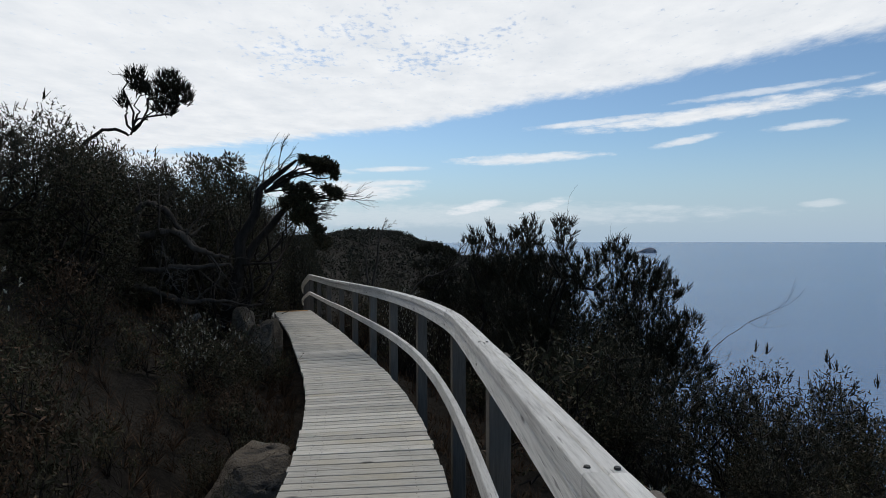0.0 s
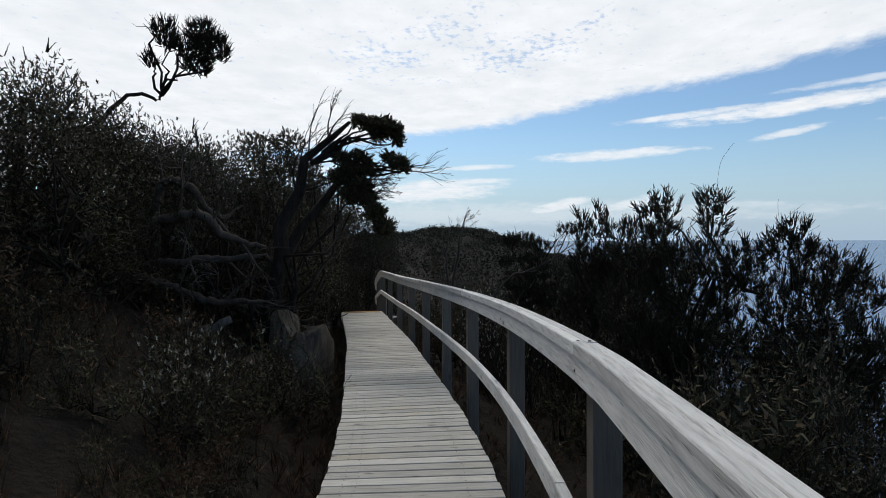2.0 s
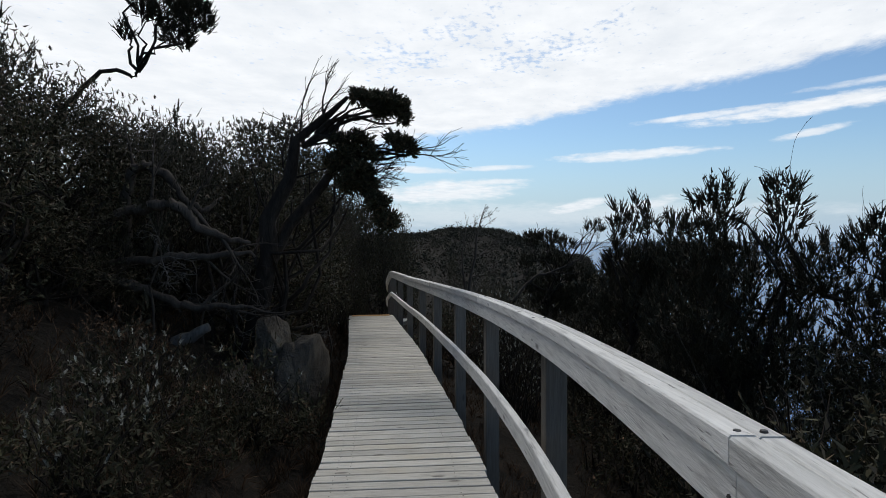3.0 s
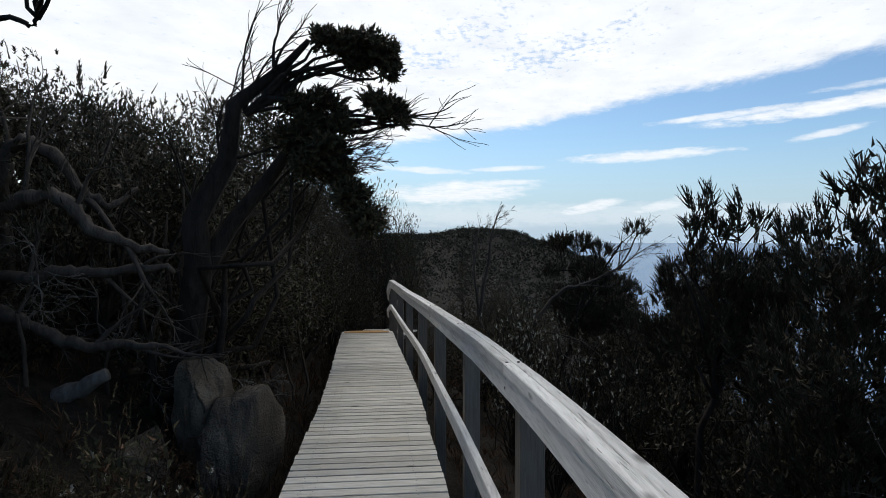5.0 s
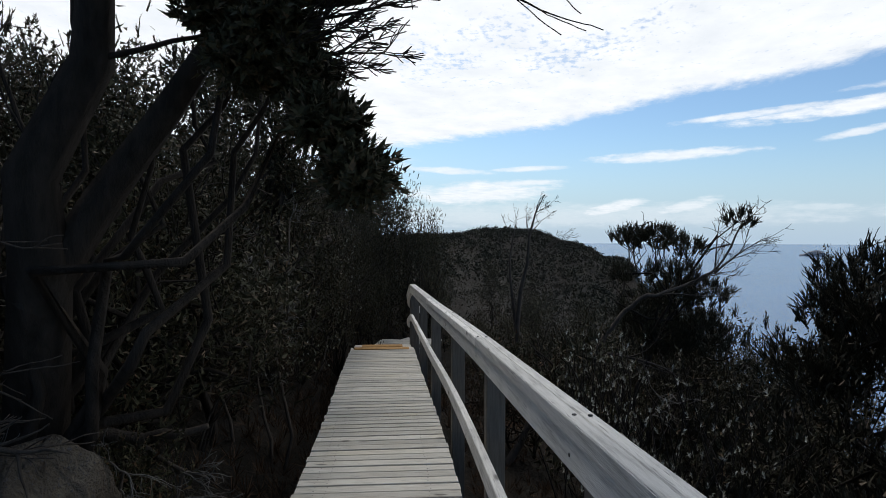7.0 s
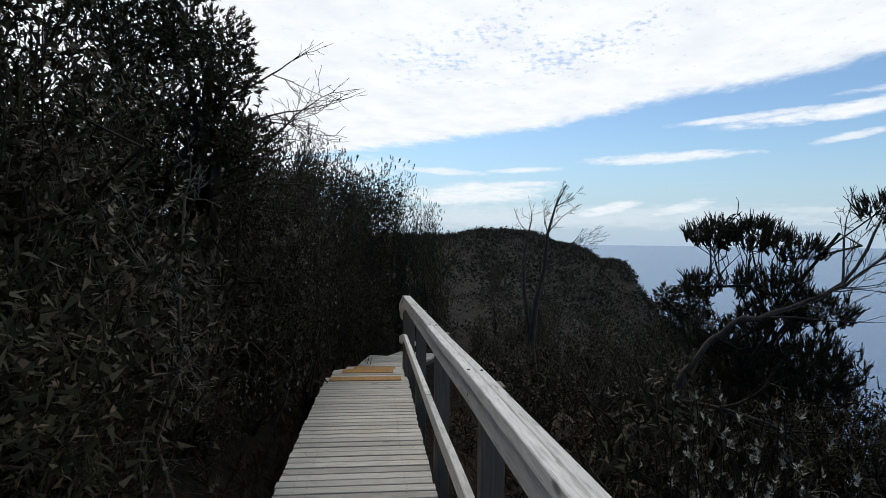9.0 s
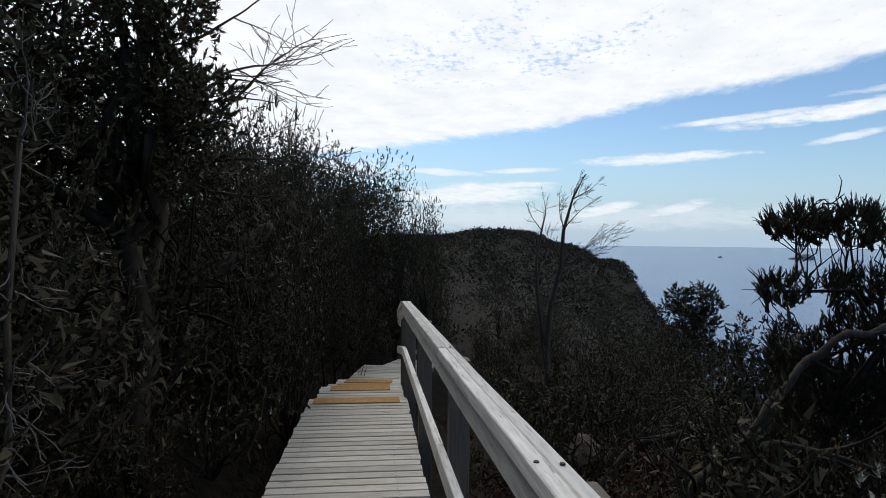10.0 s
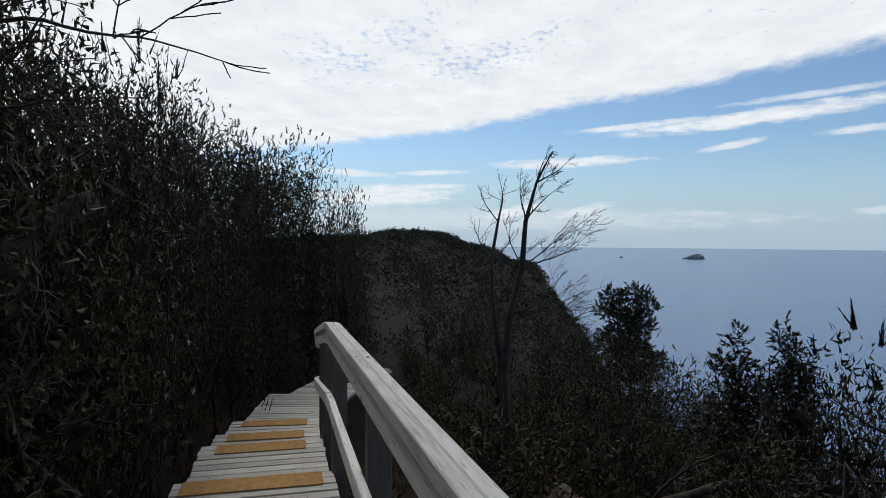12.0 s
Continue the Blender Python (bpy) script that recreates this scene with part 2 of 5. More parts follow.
NAIL = material("rusty_nail", plain_maker((0.05, 0.045, 0.04), 0.6, 0.5))
GRIP = material("ochre_grip_strip", plain_maker((0.42, 0.22, 0.055), 0.85, 0.0, (0.27, 0.14, 0.04)))
STONE = material("granite", stone_maker)
# the haze over the far islets is put into this pale base colour
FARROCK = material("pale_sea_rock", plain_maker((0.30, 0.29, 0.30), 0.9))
SOIL = material("leaf_litter_soil", ground_maker)
SEA = material("sea_water", sea_maker)
BARK = material("dark_bark", bark_maker((0.0162, 0.0130, 0.0102), (0.0459, 0.0366, 0.0296)))
DEAD = material("bleached_dead_wood", bark_maker((0.12, 0.11, 0.10), (0.34, 0.32, 0.29)))
TWIG = material("grey_dead_twigs", bark_maker((0.07, 0.063, 0.057), (0.20, 0.185, 0.165)))
GREYBARK = material("grey_bark", bark_maker((0.0338, 0.0271, 0.0214), (0.1148, 0.0920, 0.0734)))
NEEDLE = material("dark_needles", leaf_maker((0.031, 0.027, 0.016), (0.057, 0.050, 0.030), (0.101, 0.076, 0.051)))
LEAF = material("dark_leaves", leaf_maker((0.029, 0.027, 0.015), (0.055, 0.049, 0.025), (0.098, 0.067, 0.040), 0.6))
HEATH = material("olive_heath_leaves", leaf_maker((0.033, 0.032, 0.016), (0.067, 0.060, 0.030), (0.126, 0.069, 0.038), 0.6))
RUST = material("rusty_dry_leaves", leaf_maker((0.037, 0.025, 0.015), (0.076, 0.042, 0.022), (0.117, 0.071, 0.042), 0.7))
PALE = material("pale_flower_heads", leaf_maker((0.20, 0.20, 0.16), (0.42, 0.40, 0.34), None, 0.7))
FARLEAF = material("far_canopy", leaf_maker((0.027, 0.026, 0.017), (0.045, 0.043, 0.028), (0.058, 0.047, 0.033), 0.8))


# ---- mesh helpers ----
def mesh_of(name, verts, faces, mats, which=None, smooth=False):
    verts = np.asarray(verts, float)
    me = bpy.data.meshes.new(name)
    if isinstance(faces, np.ndarray):
        k = faces.shape[1]
        me.vertices.add(len(verts))
        me.vertices.foreach_set("co", verts.ravel())
        me.loops.add(faces.size)
        me.loops.foreach_set("vertex_index", faces.ravel().astype(np.int32))
        me.polygons.add(len(faces))
        me.polygons.foreach_set("loop_start", np.arange(0, faces.size, k, dtype=np.int32))
        me.update(calc_edges=True)
        me.validate()
    else:
        me.from_pydata(verts.tolist(), [], faces)
    for m in mats:
        me.materials.append(m)
    if which is not None:
        me.polygons.foreach_set("material_index", np.asarray(which, np.int32))
    if smooth:
        me.polygons.foreach_set("use_smooth", np.ones(len(me.polygons), bool))
    me.update()
    return me


def part(name, me, parent, label="", at=None):
    ob = new(name, me)
    ob.parent = parent
    if at is not None:
        ob.matrix_local = at
    if label:
        tagged(ob, label)
    return ob


def thing(name, at, label, category, group="", kind=""):
    ob = new(name)
    ob.empty_display_size = 0.2
    ob.matrix_world = at
    return tagged(ob, label, category, group, kind)


def unit(a):
    return a / np.maximum(np.linalg.norm(a, axis=-1, keepdims=True), 1e-9)


def tubes(paths, sides=6):
    """Tapered round limbs: a list of (points, radii)."""
    V, F, base = [], [], 0
    for pts, rad in paths:
        pts = np.asarray(pts, float)
        n = len(pts)
        t = unit(np.gradient(pts, axis=0))
        ref = np.array([0.31, 0.17, 0.93]) if abs(t[0][2]) < 0.8 else np.array([0.9, 0.3, 0.1])
        a = unit(np.cross(t, ref))
        b = np.cross(t, a)
        ang = np.linspace(0, 2 * np.pi, sides, endpoint=False)
        ring = pts[:, None] + (a[:, None] * np.cos(ang)[None, :, None] + b[:, None] * np.sin(ang)[None, :, None]) * np.asarray(rad)[:, None, None]
        V.append(ring.reshape(-1, 3))
        for i in range(n - 1):
            for k in range(sides):
                p, q = base + i * sides + k, base + i * sides + (k + 1) % sides
                F.append((p, q, q + sides, p + sides))
        F.append(tuple(base + (n - 1) * sides + k for k in range(sides)))
        base += n * sides
    return np.concatenate(V), F


def wiggly(rng, a, b, n, amount, sag=0.0):
    a, b = np.asarray(a, float), np.asarray(b, float)
    s = np.linspace(0, 1, n)[:, None]
    p = a + (b - a) * s
    d = np.linalg.norm(b - a)
    off = rng.normal(0, 1, (n, 3)) * amount * d
    off = (off + np.roll(off, 1, 0)) * np.sin(np.pi * s)
    p = p + off
    p[:, 2] += sag * d * np.sin(np.pi * s[:, 0])
    return p


def sprigs(rng, at, axis, length, needle, width, per, spread=0.75):
    """Brush-like shoots: narrow leaves set round a short stem, one triangle a leaf."""
    n = len(at)
    axis = unit(axis)
    ref = unit(rng.normal(0, 1, (n, 3)))
    a = unit(np.cross(axis, ref))
    b = np.cross(axis, a)
    u = np.linspace(0.05, 1.0, per)[None, :] * np.ones((n, 1))
    th = rng.uniform(0, 2 * np.pi, (n, per))
    ln = np.asarray(length).reshape(-1, 1) * np.ones((n, 1))
    rad = a[:, None] * np.cos(th)[..., None] + b[:, None] * np.sin(th)[..., None]
    side = unit(np.cross(rad, axis[:, None]))
    root = at[:, None] + axis[:, None] * (u * ln)[..., None]
    sp = spread * (1.0 - 0.5 * u)[..., None]
    way = unit(axis[:, None] * (1 - 0.35 * sp) + rad * sp + rng.normal(0, 0.15, (n, per, 3)))
    nl = (needle * rng.uniform(0.7, 1.25, (n, per)))[..., None]
    wv = side * width
    V = np.stack([root - wv, root + wv, root + way * nl], axis=2).reshape(-1, 3)
    return V


def spikes(rng, at, axis, length, half):
    """The slim woody heart of each shoot, two crossed slivers."""
    n = len(at)
    axis = unit(axis)
    a = unit(np.cross(axis, unit(rng.normal(0, 1, (n, 3)))))
    b = np.cross(axis, a)
    tip = at + axis * np.asarray(length).reshape(-1, 1)
    return np.stack([at - a * half, at + a * half, tip, at - b * half, at + b * half, tip], 1).reshape(-1, 3)


def tri_faces(V):
    return np.arange(len(V)).reshape(-1, 3)


# ---- the line of the boardwalk ----
LINE_Y = [-9.0, -6.0, -3.0, 0.0, 1.5, 3.0, 4.5, 6.0, 7.5, 9.0, 11.0, 13.0, 16.3, 18.8, 20.3, 21.8, 24.0, 28.0]
LINE_X = [1.75, 1.60, 1.42, 1.12, 0.99, 0.83, 0.59, 0.235, -0.225, -0.71, -1.35, -2.07, -3.25, -4.12, -4.45, -4.60, -4.5, -4.0]
FINE_Y = np.linspace(-9, 28, 741)
FINE_X = np.interp(FINE_Y, LINE_Y, LINE_X)
pad = np.pad(FINE_X, 20, mode="reflect", reflect_type="odd")
FINE_X = np.convolve(pad, np.ones(41) / 41, mode="valid")
NOSES = [16.36, 17.53, 18.36, 19.36, 21.25]
DROP = 0.18
HALF = 0.485


def line_x(y):
    return float(np.interp(y, FINE_Y, FINE_X))


def heading(y):
    """Angle of the walk from +y towards -x."""
    return math.atan2(line_x(y - 0.3) - line_x(y + 0.3), 0.6)


def deck_z(y):
    if y < NOSES[0]:
        return 0.042 * (16.2 - y)
    n = sum(y >= k for k in NOSES)
    return -DROP * n - (0.05 * (y - NOSES[-1]) if n == len(NOSES) else 0.0)


def smooth_z(y):
    return 0.042 * (16.2 - y) if y < 16.2 else -0.178 * (y - 16.2) if y < 21.25 else -0.90 - 0.05 * (y - 21.25)


def rail_d(y):
    """How far the rail's inner edge stands to the right of the line."""
    return float(np.interp(y, [0.5, 2.2, 2.9, 3.6, 8.0, 11.0, 13.3, 16.0, 18.0], [0.50, 0.517, 0.54, 0.568, 0.568, 0.487, 0.458, 0.42, 0.43]))


def mid_d(y):
    return float(np.interp(y, [0.5, 3.0, 8.0, 11.0, 13.0, 16.0], [0.487, 0.508, 0.50, 0.472, 0.455, 0.435]))


def rail_z(y):
    """The rail rises a little against the deck towards the steps."""
    return smooth_z(y) + float(np.interp(y, [12.5, 16.3, 18.0, 20.0], [0.0, 0.045, 0.045, 0.0]))


def beside(y, d, z=0.0):
    """A place d metres to the right of the line at y."""
    h = heading(y)
    return (line_x(y) + math.cos(h) * d, y + math.sin(h) * d, z)


def ease(a, b, v):
    t = np.clip((v - a) / (b - a), 0, 1)
    return t * t * (3 - 2 * t)


def land(x, y):
    """Height of the ground."""
    x, y = np.asarray(x, float), np.asarray(y, float)
    lx = np.interp(y, FINE_Y, FINE_X) + np.where(y > 28, -0.12 * (np.minimum(y, 120) - 28), 0.0)
    d = (x - lx) * 0.96
    zb = np.where(y < 16.2, 0.042 * (16.2 - np.maximum(y, -40)), np.where(y < 21.25, -0.178 * (y - 16.2), -0.90 - 0.042 * (np.minimum(y, 110) - 21.25)))
    left = np.interp(d, [-400, -120, -40, -14, -6, -2.2, -0.8], [22, 14, 8.5, 4.6, 1.9, 0.30, -0.42])
    right = np.interp(d, [0.8, 2, 6, 11, 16, 30, 60, 90], [-0.75, -1.1, -2.6, -5.0, -9.5, -24, -48, -56])
    mid = np.interp(d, [-0.8, 0.8], [-0.42, -0.75])
    left = left * (1 - 0.8 * ease(26, 48, y)) - 0.5 * ease(26, 48, y)
    near = zb + np.where(d < -0.8, left, np.where(d > 0.8, right, mid))
    hill = np.interp(x, [-400, -150, -80, -55, -42, -37.5, -33, -28.5, -24.5, -16, -12.5, -6.5, -2, 0.75, 6.7, 9, 13, 16, 20, 34, 50],
                     [2, 0, 0, 0.4, 2.0, 1.3, 1.2, 2.5, 3.3, 2.6, 0.4, -0.5, -2.4, -4.4, -4.8, -9.8, -15.2, -17, -30, -44, -52])
    hill = hill - 0.04 * np.maximum(y - 190, 0)
    t = ease(55, 150, y)
    bumps = 0.10 * np.sin(x * 1.9 + y * 0.7) * np.sin(y * 1.3 - x * 0.4) + 0.05 * np.sin(x * 4.1 + 1.3) * np.sin(y * 3.7)
    return near * (1 - t) + hill * t + bumps * np.where(np.abs(d) < 1.0, 0.3, 1.0)


def ground_z(x, y):
    return float(land(x, y))


def build_ground():
    def steps(stops):
        out = []
        for a, b, s in stops:
            out += list(np.arange(a, b, s))
        return np.array(out)
    xs = steps([(-420, -60, 20), (-60, -20, 4), (-20, -9, 1.0), (-9, 9, 0.22), (9, 20, 0.8), (20, 100, 4), (100, 141, 20)])
    ys = steps([(-160, -40, 12), (-40, -8, 2), (-8, 30, 0.25), (30, 60, 1.2), (60, 240, 5), (240, 420, 15)])
    X, Y = np.meshgrid(xs, ys)
    Z = np.maximum(land(X, Y), -46)
    rng = np.random.default_rng(3)
    Z = Z + rng.normal(0, 0.025, Z.shape) * (np.abs(X) < 12)
    V = np.stack([X, Y, Z], -1).reshape(-1, 3)
    nx, ny = len(xs), len(ys)
    i, j = np.meshgrid(np.arange(nx - 1), np.arange(ny - 1))
    p = (j * nx + i).ravel()
    F = np.stack([p, p + 1, p + nx + 1, p + nx], -1)
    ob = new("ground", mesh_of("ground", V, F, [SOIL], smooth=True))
    tagged(ob, "dark leaf-littered hillside soil falling to the sea", "ground", kind="structure")
    r = 4850.0
    ang = np.linspace(0, 2 * np.pi, 180, endpoint=False)
    V = [(0, 0, -40)] + [(r * math.cos(a), r * math.sin(a), -40) for a in ang]
    F = [(0, 1 + k, 1 + (k + 1) % 180) for k in range(180)]
    tagged(new("water", mesh_of("water", V, F, [SEA])), "calm blue-grey ocean reaching the horizon", "sea", kind="structure")


build_ground()


# ---- boardwalk: rails, posts, bearers; its planks come last in the file ----
walkway = thing("boardwalk", Matrix.Identity(4), "weathered grey timber boardwalk with steps and one handrail", "boardwalk", kind="structure")


def along(y0, y1, d, zoff, n, zf=smooth_z):
    return [Vector(beside(y, d(y) if callable(d) else d, zf(y) + zoff)) for y in np.linspace(y0, y1, n)]


def board_run(name, pts, section, mat, parent, label=""):
    """A board of the given section (x to the right, z up) swept along points; its origin at the first point, grain along y."""
    n, m = len(pts), len(section)
    a, b = pts[0], pts[-1]
    turn = math.atan2(-(b.x - a.x), b.y - a.y)
    local = Matrix.Translation(a) @ Matrix.Rotation(turn, 4, "Z")
    inv = local.inverted()
    V, F = [], []
    for i, p in enumerate(pts):
        t = (pts[min(i + 1, n - 1)] - pts[max(i - 1, 0)])
        right = Vector((t.y, -t.x, 0)).normalized()
        for sx, sz in section:
            V.append(inv @ (p + right * sx + Vector((0, 0, sz))))
    for i in range(n - 1):
        for k in range(m):
            p, q = i * m + k, i * m + (k + 1) % m
            F.append((p, q, q + m, p + m))
    F.append(tuple(range(m))[::-1])
    F.append(tuple((n - 1) * m + k for k in range(m)))
    me = mesh_of(name, [tuple(v) for v in V], F, [mat])
    return part(name, me, parent, label, local)


def chamfered(w, h, c=0.005, x0=0.0, z0=0.0):
    return [(x0 + c, z0), (x0 + w - c, z0), (x0 + w, z0 + c), (x0 + w, z0 + h - c), (x0 + w - c, z0 + h), (x0 + c, z0 + h), (x0, z0 + h - c), (x0, z0 + c)]


RAIL_TOP = 0.955
POSTS = [-2.8, -1.15, 0.5, 2.15, 3.86, 5.6, 7.2, 8.6, 10.15, 11.6, 13.2, 14.8, 16.35, 17.5, 18.7, 20.0, 21.3]


def box_mesh(name, sx, sy, sz, c, mat):
    """A block standing on its base with chamfered upright edges."""
    prof = [(-sx / 2 + c, -sy / 2), (sx / 2 - c, -sy / 2), (sx / 2, -sy / 2 + c), (sx / 2, sy / 2 - c), (sx / 2 - c, sy / 2), (-sx / 2 + c, sy / 2), (-sx / 2, sy / 2 - c), (-sx / 2, -sy / 2 + c)]
    V = [(x, y, 0) for x, y in prof] + [(x, y, sz) for x, y in prof]
    F = [tuple(range(8))[::-1], tuple(range(8, 16))] + [(k, (k + 1) % 8, 8 + (k + 1) % 8, 8 + k) for k in range(8)]
    return mesh_of(name, V, F, [mat])


def disc(name, r, h, mat, n=8):
    V = [(r * math.cos(2 * math.pi * k / n), r * math.sin(2 * math.pi * k / n), 0) for k in range(n)]
    V += [(x * 0.85, y * 0.85, h) for x, y, _ in V]
    F = [tuple(range(n, 2 * n))] + [(k, (k + 1) % n, n + (k + 1) % n, n + k) for k in range(n)]
    return mesh_of(name, V, F, [mat])


def build_rail():
    rng = random.Random(4)
    rail = thing("handrail", Matrix.Identity(4), "weathered silver-grey timber handrail on square posts beside the boardwalk", "handrail")
    spike = disc("bolt", 0.0065, 0.004, NAIL)

    zf = rail_z
    runs = [-2.8, 0.5, 3.86, 7.2, 10.15, 13.2, 16.38, 17.5, 18.7, 20.0, 21.3]
    for a, b in zip(runs, runs[1:]):
        n = max(4, int((b - a) / 0.25))
        a2, b2 = a + 0.0015, b - 0.0015
        j = rng.uniform(-0.003, 0.003)
        board_run("cap_board", along(a2, b2, rail_d, RAIL_TOP - 0.046 + j, n, zf), chamfered(0.041, 0.046, 0.0035), RAIL, rail, "weathered grey cap board")
        board_run("cap_board", along(a2, b2, lambda y: rail_d(y) + 0.0435, RAIL_TOP - 0.048 + j, n, zf), chamfered(0.040, 0.046, 0.0035), RAIL, rail, "weathered grey cap board")
        board_run("top_beam", along(a2, b2, lambda y: rail_d(y) + 0.011, RAIL_TOP - 0.137 + j, n, zf), chamfered(0.044, 0.088, 0.0035), RAIL, rail, "weathered grey rail beam")
        board_run("mid_rail", along(a2, b2, mid_d, 0.405 + j, n, zf), chamfered(0.038, 0.085, 0.0035), RAIL, rail, "weathered grey middle rail")
    for y in POSTS:
        p = Vector(beside(y, rail_d(y) + 0.103))
        g = ground_z(p.x, p.y) - 0.25
        top = zf(y) + RAIL_TOP - 0.055
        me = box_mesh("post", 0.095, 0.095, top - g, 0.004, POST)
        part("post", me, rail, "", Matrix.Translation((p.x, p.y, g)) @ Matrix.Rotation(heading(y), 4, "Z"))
        for dd in (0.020, 0.064):
            for dy in (0.02,):
                yy = y + dy + rng.uniform(-0.01, 0.01)
                q = beside(yy, rail_d(y) + dd + rng.uniform(-0.006, 0.006), zf(yy) + RAIL_TOP - 0.003)
                part("bolt", spike, rail, "", Matrix.Translation(q))
        q = beside(y + 0.02, rail_d(y) + 0.0125, zf(y) + RAIL_TOP - 0.10)
        part("bolt", spike, rail, "", Matrix.Translation(q) @ Matrix.Rotation(heading(y), 4, "Z") @ Matrix.Rotation(-math.pi / 2, 4, "Y"))
    return rail


build_rail()


def build_bearers():
    for d in (-0.33, 0.30):
        for a, b in zip(np.arange(-6, 15.5, 3.0), list(np.arange(-3, 15.5, 3.0)) + [16.2]):
            board_run("bearer", along(a, b - 0.004, d - 0.035, -0.195, 12), chamfered(0.07, 0.145), BEARER, walkway, "timber bearer coloured dark for the shade under the deck")
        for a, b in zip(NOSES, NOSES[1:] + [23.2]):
            board_run("bearer", along(a + 0.004, b, d - 0.035, -0.20, 6, lambda y, a=a: deck_z(max(y, a) if y > NOSES[-1] else a + 0.01)), chamfered(0.07, 0.145), BEARER, walkway, "timber bearer coloured dark for the shade under the deck")
        for y in np.arange(-5, 23, 1.5):
            p = Vector(beside(y, d))
            g = ground_z(p.x, p.y) - 0.3
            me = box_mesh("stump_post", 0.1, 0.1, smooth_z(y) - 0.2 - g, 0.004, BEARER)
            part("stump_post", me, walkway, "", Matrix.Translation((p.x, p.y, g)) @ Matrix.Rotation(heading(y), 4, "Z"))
    for k, y in enumerate(NOSES):
        z0 = deck_z(y + 0.01)
        z1 = deck_z(y - 0.01)
        p = beside(y + 0.012, 0, z0 - 0.004)
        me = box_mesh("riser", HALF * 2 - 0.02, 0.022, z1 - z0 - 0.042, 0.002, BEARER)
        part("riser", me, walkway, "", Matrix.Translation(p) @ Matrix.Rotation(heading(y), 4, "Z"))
        if k < 4:
            w = 0.84 if k == 0 else 0.70
            me = box_mesh("grip_strip", w, 0.235 if k == 0 else 0.21, 0.007, 0.003, GRIP)
            part("grip_strip", me, walkway, "ochre non-slip strip on a step", Matrix.Translation(beside(y - 0.135, -0.01, z1 + 0.0045 + (0.004 if k == 0 else 0))) @ Matrix.Rotation(heading(y), 4, "Z") @ Matrix.Rotation(-0.042 if k == 0 else 0, 4, "X"))


build_bearers()


# ---- plants ----
def in_blobs(rng, blobs, n, shell=0.45):
    """Points in a set of ellipsoids, mostly towards their skin; and the way out from each middle."""
    vol = np.array([r[0] * r[1] * r[2] for _, r in blobs]) ** 0.7
    which = rng.choice(len(blobs), n, p=vol / vol.sum())
    c = np.array([b[0] for b in blobs], float)[which]
    r = np.array([b[1] for b in blobs], float)[which]
    d = unit(rng.normal(0, 1, (n, 3)))
    rad = rng.uniform(shell, 1.0, (n, 1)) ** 0.6
    lump = 1.0 + 0.22 * np.sin(d[:, :1] * 7 + which[:, None]) * np.sin(d[:, 1:2] * 6 + 2.0 * which[:, None])
    return c + d * r * rad * lump, d, which


def limbs_to(rng, blobs, hub, trunk_r, at, which, twigs, wig=0.10):
    """A trunk to a fork, a limb to each clump, thin twigs out to the shoots."""
    paths = []
    hub = np.asarray(hub, float)
    paths.append((wiggly(rng, (0, 0, -0.25), hub, 7, wig * 0.6), np.linspace(trunk_r, trunk_r * 0.7, 7)))
    ends = []
    for c, r in blobs:
        e = np.asarray(c, float) - np.array([0, 0, r[2] * 0.35])
        paths.append((wiggly(rng, hub, e, 7, wig, 0.04), np.linspace(trunk_r * 0.5, trunk_r * 0.14, 7)))
        ends.append(e)
    for k in rng.choice(len(at), min(twigs, len(at)), replace=False):
        w = which[k]
        a = ends[w] + (hub - ends[w]) * rng.uniform(0, 0.35)
        paths.append((wiggly(rng, a, at[k], 4, 0.08, -0.03), np.linspace(trunk_r * 0.12, 0.003, 4)))
    return paths


